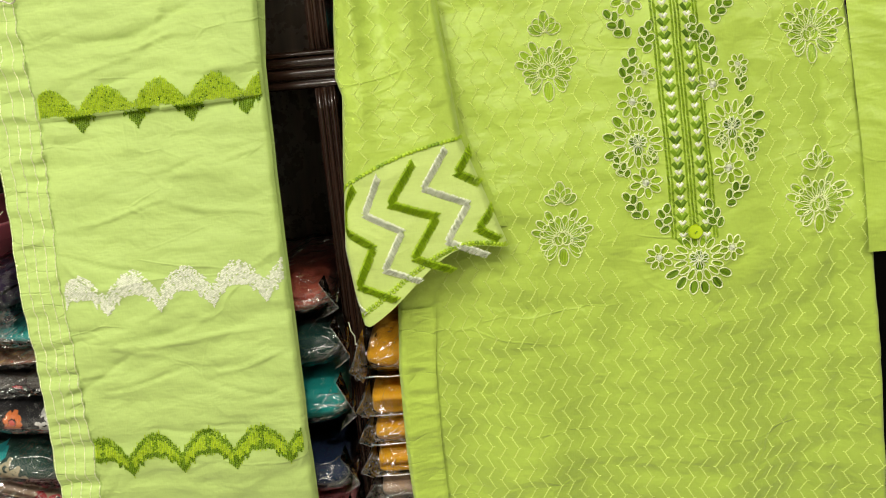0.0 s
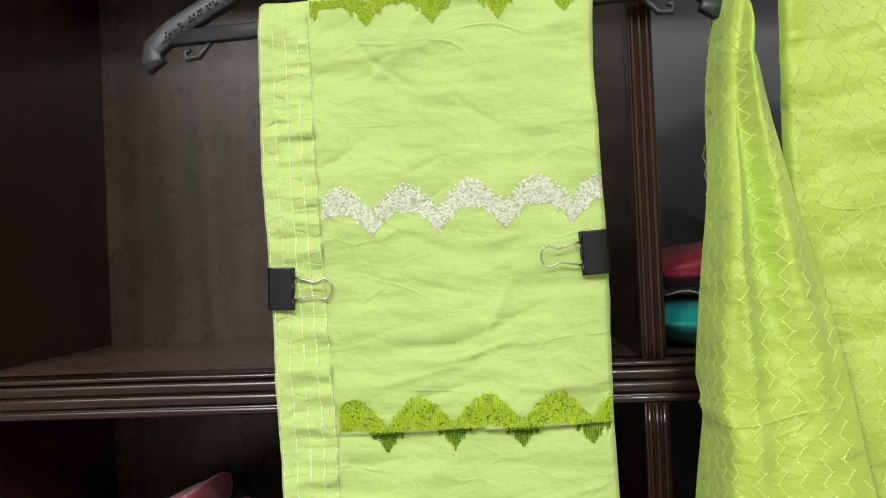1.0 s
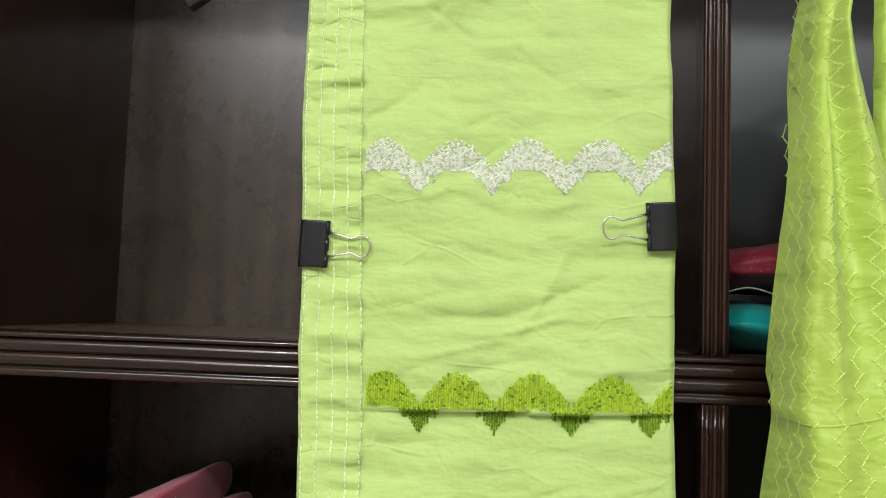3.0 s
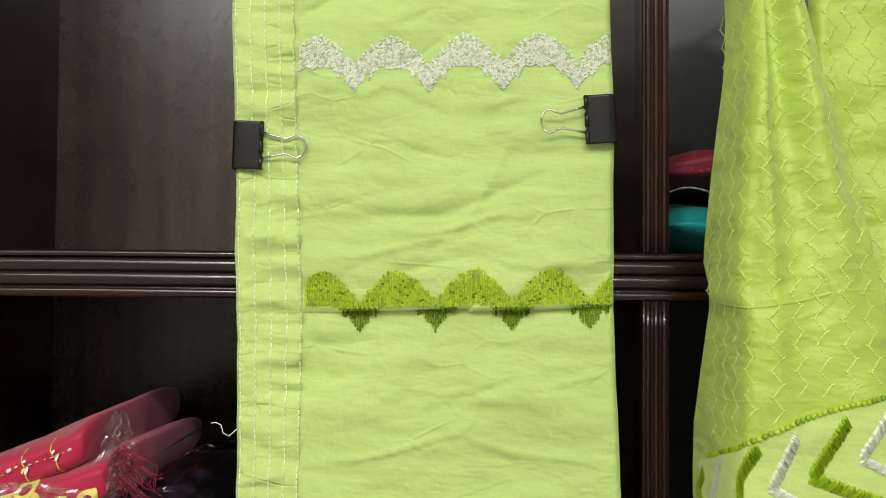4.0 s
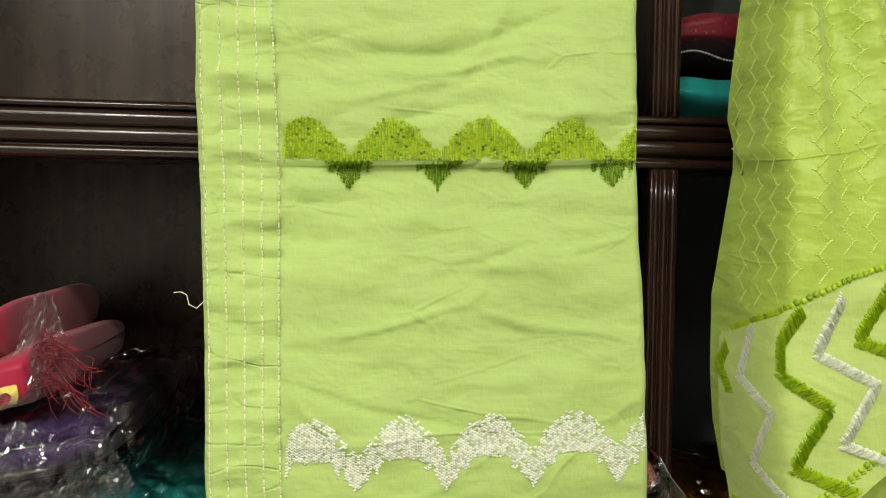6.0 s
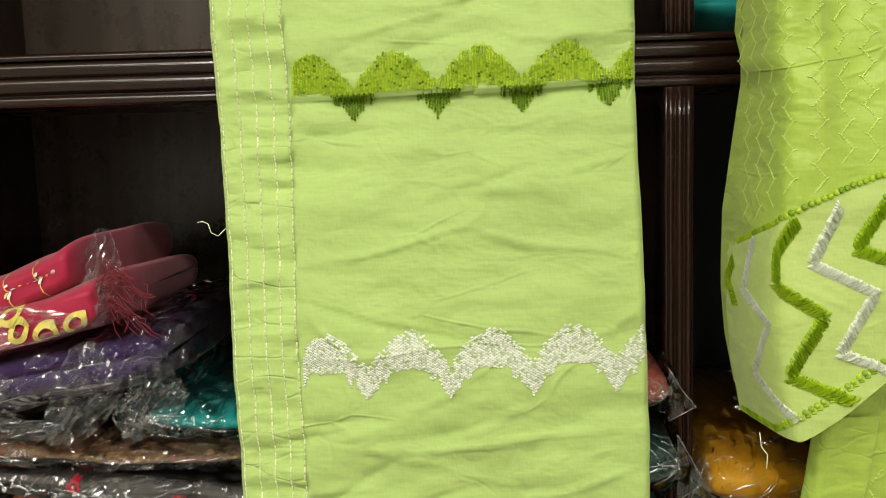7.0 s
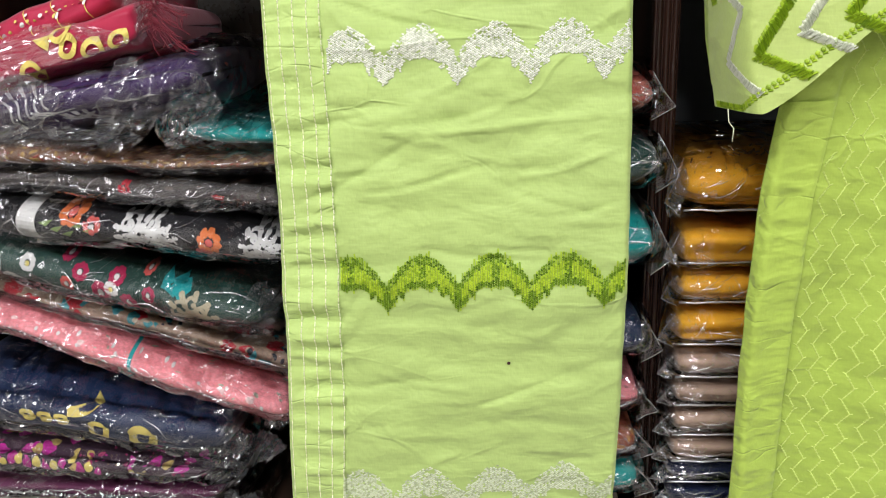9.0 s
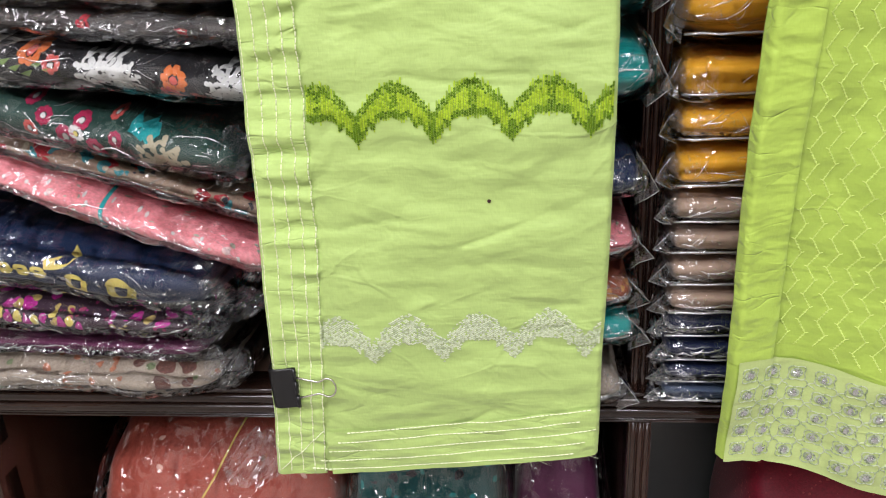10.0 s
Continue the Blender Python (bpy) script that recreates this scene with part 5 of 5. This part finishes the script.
P_SILVER = plain_mat("silver_print", (0.75, 0.74, 0.76), 0.35, 0.3)
C_RED = cloth_mat("crimson_silk", (0.40, 0.012, 0.050), 0.5, 0.3)
C_PURPLE = cloth_mat("purple_silk", (0.048, 0.020, 0.10), 0.45, 0.3)
C_BROWN = print_mat("brown_brocade", (0.16, 0.085, 0.045), [(160, 0.35, 0.6, (0.35, 0.22, 0.06), 1), (240, 0.3, 0.4, (0.30, 0.05, 0.03), 4)])
C_SMOKE = print_mat("smoke_grey_cloth", (0.07, 0.06, 0.055), [(120, 0.3, 0.3, (0.16, 0.13, 0.11), 2)])
C_BLACK = cloth_mat("black_cotton", (0.012, 0.012, 0.014), 0.6)
C_BOTTLE = print_mat("bottle_green_print", (0.014, 0.055, 0.040), [(70, 0.3, 0.25, (0.03, 0.07, 0.05), 3)])
C_MIXED = print_mat("red_teal_print", (0.32, 0.22, 0.15), [(60, 0.42, 0.4, (0.45, 0.02, 0.03), 2), (75, 0.42, 0.35, (0.03, 0.25, 0.28), 6), (150, 0.35, 0.4, (0.50, 0.42, 0.30), 9), (110, 0.3, 0.25, (0.02, 0.02, 0.03), 11)])
C_PINK = print_mat("pink_cotton", (0.85, 0.30, 0.32), [(75, 0.20, 0.35, (0.85, 0.62, 0.58), 5), (120, 0.22, 0.2, (0.45, 0.48, 0.36), 8)])
C_NAVY = cloth_mat("navy_cotton", (0.012, 0.026, 0.075), 0.5)
C_FUCHSIA = print_mat("dark_floral_print", (0.04, 0.015, 0.03), [(70, 0.40, 0.5, (0.50, 0.015, 0.28), 2), (90, 0.35, 0.35, (0.55, 0.42, 0.12), 7), (140, 0.3, 0.3, (0.35, 0.02, 0.12), 13)])
C_MAUVE = cloth_mat("mauve_cloth", (0.15, 0.035, 0.09), 0.55)
C_CREAM = print_mat("cream_print", (0.42, 0.35, 0.27), [(50, 0.42, 0.4, (0.16, 0.07, 0.05), 3), (90, 0.35, 0.25, (0.55, 0.22, 0.12), 6), (80, 0.32, 0.2, (0.22, 0.28, 0.14), 10)])
C_CORAL = print_mat("coral_silk", (0.44, 0.095, 0.06), [(38, 0.16, 0.4, (0.72, 0.45, 0.36), 2)])
C_TEAL = cloth_mat("teal_silk", (0.01, 0.36, 0.33), 0.5)
C_GREEN = cloth_mat("deep_green_silk", (0.008, 0.05, 0.04), 0.5)
C_YELLOW = cloth_mat("mustard_cotton", (0.80, 0.40, 0.015), 0.55, 0.2)
C_BEIGE = cloth_mat("taupe_cotton", (0.44, 0.31, 0.22), 0.6, 0.2)
C_INK = cloth_mat("ink_blue_cotton", (0.009, 0.017, 0.055), 0.55, 0.2)
C_GREYBLUE = cloth_mat("grey_blue_cotton", (0.07, 0.10, 0.16), 0.55)
C_MAROON = print_mat("maroon_silk", (0.22, 0.006, 0.02), [(200, 0.25, 0.3, (0.40, 0.05, 0.05), 2)])

G = "wrapped garments in the tall pile"
# tall pile in the wide bay, from the shelf upwards
XL = -0.70
root, p = packet("packed_garment", "cream printed garment in clear cellophane at the foot of the pile", C_CREAM, XL, -0.478, 0.912, 0.912, 0.036, 0.845, 0.26, 3, (0.1, 0.5), group=G, crumples=((-0.462, 0.846, 0.922, 0.030, 0.012, 0.034), (-0.475, 0.842, 0.930, 0.02, 0.01, 0.03)))
root, p = packet("packed_garment", "thin mauve and smoke-coloured wrapped garment", C_MAUVE, XL, -0.485, 0.945, 0.936, 0.020, 0.850, 0.26, 5, (0.0,), group=G)
root, p = packet("packed_garment", "black garment with magenta and gold floral print, wrapped", C_FUCHSIA, XL, -0.49, 0.978, 0.958, 0.034, 0.846, 0.26, 8, (0.45,), group=G, crumples=((-0.478, 0.846, 0.957, 0.034, 0.014, 0.028),))
for k in range(16):
    xx, hh = -0.69 + k * 0.0072 + 0.003 * nz(k, 0, 5), 0.55 * nz(k * 1.7, 3, 1)
    patch(root, p, "printed_petal", xx, hh, blob(0.0042, 9, 0.4, k), P_MAGENTA if k % 2 else P_GOLD)
root, p = packet("packed_garment", "navy garment printed with gold rings and squares, wrapped", C_NAVY, XL, -0.475, 1.030, 0.990, 0.056, 0.842, 0.26, 11, (-0.15, 0.6), group=G, film=0.0045, crumples=((-0.475, 0.842, 0.985, 0.045, 0.016, 0.04), (-0.455, 0.86, 0.972, 0.05, 0.014, 0.03)))
for sx in (-0.632, -0.6185, -0.605):
    ring(root, p, sx, -0.06, 0.0040, 0.0046, 0.0036, P_GOLD, "printed_square", 0.4)
ring(root, p, -0.576, -0.22, 0.0062, 0.0066, 0.0044, P_GOLD, "printed_square", 0.8)
ring(root, p, -0.540, -0.22, 0.0085, 0.0085, 0.0065, P_GOLD)
band(root, p, "printed_arc", [(-0.600 + 0.022 * math.sin(a), 0.36 + 0.50 * (1 - math.cos(a)) - 0.1) for a in [k * 0.14 for k in range(11)]], 0.0085, P_GOLD)
root, p = packet("packed_garment", "pink printed garment rolled in cellophane, lying aslant", C_PINK, -0.655, -0.417, 1.100, 1.018, 0.035, 0.838, 0.20, 13, (-0.55,), group=G, film=0.003, square=2.2, crumples=((-0.425, 0.84, 1.018, 0.03, 0.01, 0.03),))
band(root, p, "green_tie", [(-0.541, h / 10) for h in range(-9, 10)], 0.003, P_TEAL)
for k in range(26):
    xx = random.uniform(-0.64, -0.43)
    patch(root, p, "printed_dot", xx, random.uniform(-0.7, 0.7), blob(0.0016, 6, 0.3, k), P_WHITE)
root, p = packet("packed_garment", "thin garment with red and teal print, wrapped", C_MIXED, XL, -0.41, 1.138, 1.050, 0.026, 0.852, 0.24, 17, (0.2,), group=G, film=0.0035)
root, p = packet("packed_garment", "bottle-green floral garment with cream blossoms, wrapped", C_BOTTLE, XL, -0.436, 1.158, 1.096, 0.054, 0.842, 0.25, 19, (-0.7,), group=G, film=0.0035, square=2.2, crumples=((-0.44, 0.846, 1.10, 0.035, 0.014, 0.045),))
for k, (fx, fh, fr, fm) in enumerate(((-0.640, 0.1, 0.010, P_WHITE), (-0.628, -0.4, 0.008, P_WHITE), (-0.612, 0.2, 0.007, P_WHITE), (-0.585, 0.6, 0.006, P_CRIMSON), (-0.568, -0.55, 0.007, P_CRIMSON), (-0.520, 0.1, 0.006, P_CRIMSON), (-0.525, 0.65, 0.005, P_CORAL), (-0.582, -0.1, 0.006, P_CORAL), (-0.572, 0.25, 0.007, P_CRIMSON), (-0.556, -0.1, 0.008, P_CRIMSON), (-0.545, 0.35, 0.007, P_CRIMSON), (-0.536, -0.25, 0.008, P_CRIMSON), (-0.548, 0.02, 0.006, P_WHITE))):
    bloom(root, p, fx, fh, fr, fm, P_WHITE if fm != P_WHITE else P_GOLD, 9, k)
patch(root, p, "printed_leaf", -0.505, 0.55, blob(0.012, 12, 0.5, 3), P_TEAL)
patch(root, p, "printed_leaf", -0.497, 0.40, blob(0.009, 12, 0.5, 4), P_TEAL)
scrolls(root, p, -0.487, -0.35, 0.019, cloth_mat("cream_blossom", (0.48, 0.42, 0.28), 0.6), 4, 11)
band(root, p, "printed_leaf", [(-0.48, -0.82), (-0.46, -0.80), (-0.445, -0.75)], 0.005, P_TEAL)
root, p = packet("packed_garment", "black garment with white lace and orange flowers, wrapped", C_BLACK, -0.665, -0.405, 1.185, 1.148, 0.042, 0.840, 0.25, 23, (), group=G, film=0.003, square=2.3)
band(root, p, "lace_band", [(-0.606, h / 10) for h in range(-9, 10)], 0.014, P_WHITE)
bloom(root, p, -0.574, 0.5, 0.0105, P_ORANGE, P_CORAL, 8, 1)
bloom(root, p, -0.557, 0.15, 0.008, P_CORAL, P_WHITE, 7, 2)
for k in range(5):
    patch(root, p, "printed_leaf", -0.592 + k * 0.008, 0.1 - 0.15 * (k % 3), [(-0.004, 0), (0, 0.0015), (0.006, 0.003), (0.001, -0.0018)], P_LEAF)
scrolls(root, p, -0.521, 0.0, 0.0185, P_WHITE, 7, 12)
scrolls(root, p, -0.505, -0.2, 0.0130, P_WHITE, 8, 9)
bloom(root, p, -0.468, 0.05, 0.0105, P_ORANGE, P_CORAL, 8, 3)
bloom(root, p, -0.474, -0.5, 0.008, P_CORAL, P_ORANGE, 7, 5)
bloom(root, p, -0.456, -0.6, 0.007, P_CORAL, P_ORANGE, 7, 6)
scrolls(root, p, -0.428, 0.1, 0.0165, P_WHITE, 9, 11)
scrolls(root, p, -0.436, -0.5, 0.0110, P_WHITE, 10, 8)
root, p = packet("packed_garment", "smoke-grey garment dotted with red flowers in loose cellophane", C_SMOKE, XL, -0.405, 1.212, 1.188, 0.024, 0.848, 0.26, 29, (0.1,), group=G, film=0.005, crumples=((-0.50, 0.845, 1.196, 0.10, 0.010, 0.018), (-0.45, 0.846, 1.190, 0.08, 0.01, 0.02)))
for fx, fh in ((-0.532, 0.2), (-0.461, -0.1)):
    bloom(root, p, fx, fh, 0.0055, P_RED, P_CORAL, 6, 2)
root, p = packet("packed_garment", "brown brocade garment with gold edging, wrapped", C_BROWN, XL, -0.41, 1.226, 1.214, 0.018, 0.852, 0.26, 31, (), group=G, film=0.004, crumples=((-0.60, 0.848, 1.235, 0.12, 0.012, 0.022),))
root, p = packet("packed_garment", "small teal garment end in crinkled cellophane", C_TEAL, -0.49, -0.405, 1.238, 1.232, 0.020, 0.868, 0.22, 33, (), group=G, film=0.006)
root, p = packet("packed_garment", "purple silk garment with silver line embroidery in torn cellophane", C_PURPLE, XL, -0.475, 1.243, 1.280, 0.050, 0.858, 0.25, 37, (-0.5, 0.5), group=G, film=0.006, crumples=((-0.525, 0.845, 1.262, 0.055, 0.018, 0.065), (-0.62, 0.846, 1.262, 0.10, 0.012, 0.05), (-0.480, 0.85, 1.255, 0.05, 0.015, 0.05)))
for k in range(5):
    band(root, p, "silver_line", [(-0.632 + k * 0.006 + 0.028 * t + 0.006 * math.sin(t * 5), 0.55 - 1.1 * t + 0.1 * k) for t in [i / 9 for i in range(10)]], 0.0016, P_SILVER)
for k in range(3):
    band(root, p, "silver_line", [(-0.600 + 0.05 * t, -0.55 + 0.25 * math.sin(t * 4 + k) + 0.1 * k) for t in [i / 12 for i in range(13)]], 0.0016, P_SILVER)
root, p = packet("packed_garment", "crimson silk garment with gold rings and beaded lines, loosely folded", C_RED, XL, -0.516, 1.266, 1.319, 0.040, 0.862, 0.22, 41, (0.0, -0.7), group=G, film=0.0, lump=1.9, square=3.6)
for fx, fh, r in ((-0.598, -0.50, 0.0065), (-0.572, 0.45, 0.0065), (-0.566, -0.05, 0.0055), (-0.548, -0.35, 0.0070), (-0.528, -0.30, 0.0060)):
    ring(root, p, fx, fh, r, r * 0.85, 0.0036, P_GOLD)
patch(root, p, "gold_leaf", -0.586, 0.25, [(-0.007, 0.004), (0.006, 0.005), (0.004, -0.006), (-0.001, -0.002)], P_GOLD)
put("wrapper_flap", crumple(-0.512, 0.862, 1.338, 0.030, 0.012, 0.062, 5), M_FLAP, root, "crumpled cellophane flap")
put("wrapper_flap", crumple(-0.58, 0.856, 1.305, 0.12, 0.008, 0.03, 9), M_FLAP, root, "crumpled cellophane flap")
for k in range(46):
    a, b = random.uniform(-1.0, 1.0), random.uniform(0.010, 0.045)
    zz = 1.328 + random.uniform(-0.016, 0.012)
    put("tassel_thread", tube([(-0.512 + b * t * 0.9 + 0.004 * math.sin(t * 9 + k), 0.872 - 0.008 * t + 0.003 * math.sin(t * 7 + k * 2), zz + 0.006 * math.sin(2.6 * t) + 0.018 * a * t - 0.010 * t * t + 0.0025 * math.sin(t * 14 + k)) for t in [q / 9 for q in range(10)]], 0.00028, 4), C_MAROON, root)
root, p = packet("packed_garment", "crimson silk fold with beaded dotted lines, top of the pile", C_RED, XL, -0.534, 1.273, 1.345, 0.040, 0.868, 0.20, 43, (-0.1,), group=G, film=0.0, lump=1.7, square=3.6)
for k in range(5):
    x0 = -0.645 + k * 0.021
    band(root, p, "beaded_line", [(x0 + 0.010 * t, 0.8 - 1.5 * t) for t in [i / 8 for i in range(9)]], 0.0007, P_GOLD)
    for hh in (0.35, -0.2):
        patch(root, p, "bead", x0 + 0.006 - hh * 0.004, hh, blob(0.0014, 8, 0.1, k), P_WHITE)

for k in range(22):
    patch(root, p, "bead", -0.645 + k * 0.0048, 0.8 * nz(k * 1.9, 2, 7) + 0.1, blob(0.0013 + 0.0007 * (k % 3 == 0), 8, 0.2, k), P_GOLD if k % 3 else P_WHITE)

# pile behind the trousers, its right ends showing past them
G2 = "wrapped garments behind the trousers"
for name_, m, za, zb, hh, xr, sd in (("cream garment with looped trim in cellophane", C_CREAM, 0.913, 0.918, 0.040, -0.152, 51), ("teal wrapped garment", C_TEAL, 0.962, 0.968, 0.034, -0.146, 52), ("orange floral wrapped garment", print_mat("orange_floral", (0.30, 0.08, 0.03), [(80, 0.4, 0.5, (0.55, 0.25, 0.05), 2), (120, 0.35, 0.3, (0.5, 0.42, 0.3), 5)]), 0.995, 1.0, 0.034, -0.148, 53),
                                     ("pink wrapped garment", C_PINK, 1.034, 1.036, 0.044, -0.147, 54), ("navy wrapped garment", C_NAVY, 1.085, 1.086, 0.050, -0.146, 55), ("teal silk wrapped garment with folded flap", C_TEAL, 1.150, 1.158, 0.062, -0.141, 56), ("deep green wrapped garment in loose cellophane", C_GREEN, 1.212, 1.216, 0.056, -0.140, 57), ("coral embroidered wrapped garment", C_CORAL, 1.256, 1.262, 0.044, -0.145, 58)):
    root, p = packet("packed_garment", name_ + ", piled behind the trousers", m, -0.385, xr + 0.002, za, zb, hh, 0.822, 0.25, sd, (0.2,), 0.003, 0.006, G2, 1.2, 2.3, crush=(26, 90), reach=(0.75, 1.0))
    corner_flap(root, xr - 0.002, 0.824, zb, hh * 0.75, 0.016)

# neat stack in the next bay
G3 = "neat stack of wrapped garments"
levels = [(0.896, 0.911, C_GREYBLUE, "grey-blue"), (0.911, 0.930, C_INK, "ink-blue"), (0.930, 0.951, C_INK, "ink-blue"), (0.951, 0.974, C_INK, "ink-blue"), (0.974, 0.996, C_BEIGE, "taupe"), (0.996, 1.021, C_BEIGE, "taupe"), (1.021, 1.044, C_BEIGE, "taupe"),
          (1.044, 1.069, C_BEIGE, "taupe"), (1.069, 1.103, C_YELLOW, "mustard yellow"), (1.103, 1.132, C_YELLOW, "mustard yellow"), (1.132, 1.167, C_YELLOW, "mustard yellow"), (1.167, 1.222, C_YELLOW, "mustard yellow")]
for k, (z0, z1, m, word) in enumerate(levels):
    top = k == len(levels) - 1
    j = 0.004 * nz(k * 3.3, 1, 1)
    root, p = packet("packed_garment", "%s folded garment in a flat sealed cellophane sleeve" % word, m, -0.116 + j, 0.17 + j, (z0 + z1) / 2, (z0 + z1) / 2, (z1 - z0) * 0.90, (0.848 if k < 4 else 0.840) + j, 0.26, 61 + k, (-0.45,) if k % 2 else (0.1,), 0.0020, 0.007, G3, 0.45, 4.0 if not top else 2.6, crush=(22, 190), reach=(-1.0, -0.3), crumples=((-0.121 + j, 0.842, (z0 + z1) / 2, 0.016, 0.006, (z1 - z0) * 0.7),))
    put("wrapper_seam", tube([(-0.118 + j + i * 0.012, (0.846 if k < 4 else 0.838) + j + 0.0012 * nz(i * 0.9, k, 0), z0 + (z1 - z0) * 0.22 + 0.0012 * nz(i * 1.3, k, 7)) for i in range(18)], 0.0009, 5), M_FOLD, root, "heat-sealed cellophane seam")
    corner_flap(root, -0.119 + j, (0.849 if k < 4 else 0.841) + j, (z0 + z1) / 2, (z1 - z0) * 0.8, -0.012 - 0.006 * abs(nz(k * 2.1, 4, 4)))
    if top:
        st = Stitches(lambda x, z: (x, 0.865 + (z - 1.20) * 0.4, z))
        for q in range(150):
            st.bar(-0.060 + random.gauss(0, 0.016), 1.207 + random.gauss(0, 0.006), random.uniform(-0.003, 0.003), random.uniform(-0.002, 0.002), 0.0012, 0.0015)
        put("thread_embroidery", st.mesh(), thread_mat("antique_thread", (0.10, 0.05, 0.02), (0.35, 0.25, 0.12)), root, "dull antique-gold embroidery")

# bundles in the upper bay beside the post, and below the lower shelf
packet("folded_cloth", "teal silk cloth folded on the upper shelf", C_TEAL, -0.112, 0.16, 1.508, 1.508, 0.046, 0.905, 0.20, 81, (0.2,), 0.0, 0, "folded cloths on the upper shelf", 1.3, 2.2)
root, p = packet("folded_cloth", "maroon silk cloth with glinting trim, lying on teal cloth", C_MAROON, -0.112, 0.16, 1.548, 1.550, 0.040, 0.905, 0.20, 82, (0.1,), 0.0, 0, "folded cloths on the upper shelf", 1.5, 2.2)
st = Stitches(lambda x, z: (x, 0.906, z))
for q in range(60):
    st.bar(-0.11 + q * 0.0022, 1.531 + 0.003 * math.sin(q * 0.25), 0.0007, 0.0004, 0.0012, 0.0015)
put("glitter_trim", st.mesh(), M_SILVER, root, "glinting silver trim")
G4 = "bundles below the lower shelf"
root, p = packet("cloth_bundle", "coral silk bundle with gold chain trim in clear plastic", C_CORAL, -0.675, -0.405, 0.590, 0.650, 0.385, 0.915, 0.24, 91, (0.7,), 0.004, 0.012, G4, 2.0, 2.0, crush=(20, 60), crumples=((-0.46, 0.86, 0.82, 0.07, 0.02, 0.06),))
band(root, p, "gold_chain", [(-0.50 - 0.075 * t, 0.93 - 0.55 * t) for t in [i / 14 for i in range(15)]], 0.0020, P_GOLD)
root, p = packet("cloth_bundle", "dark teal embroidered bundle below the lower shelf", print_mat("teal_brocade", (0.005, 0.10, 0.10), [(90, 0.4, 0.5, (0.01, 0.32, 0.30), 3), (60, 0.3, 0.3, (0.01, 0.02, 0.03), 8)]), -0.39, -0.245, 0.632, 0.632, 0.418, 0.89, 0.24, 92, (0.6,), 0.004, 0.01, G4, 1.6, 2.4)
root, p = packet("cloth_bundle", "black and plum wrapped bundle below the lower shelf", C_MAUVE, -0.235, -0.15, 0.612, 0.612, 0.37, 0.90, 0.24, 93, (0.6,), 0.005, 0.01, G4, 1.6, 2.4)
root, p = packet("cloth_bundle", "dark maroon bundle in the next bay below the shelf", C_MAROON, 0.0, 0.2, 0.585, 0.585, 0.325, 0.96, 0.18, 94, (0.4,), 0.0, 0.01, G4, 1.6, 2.4)
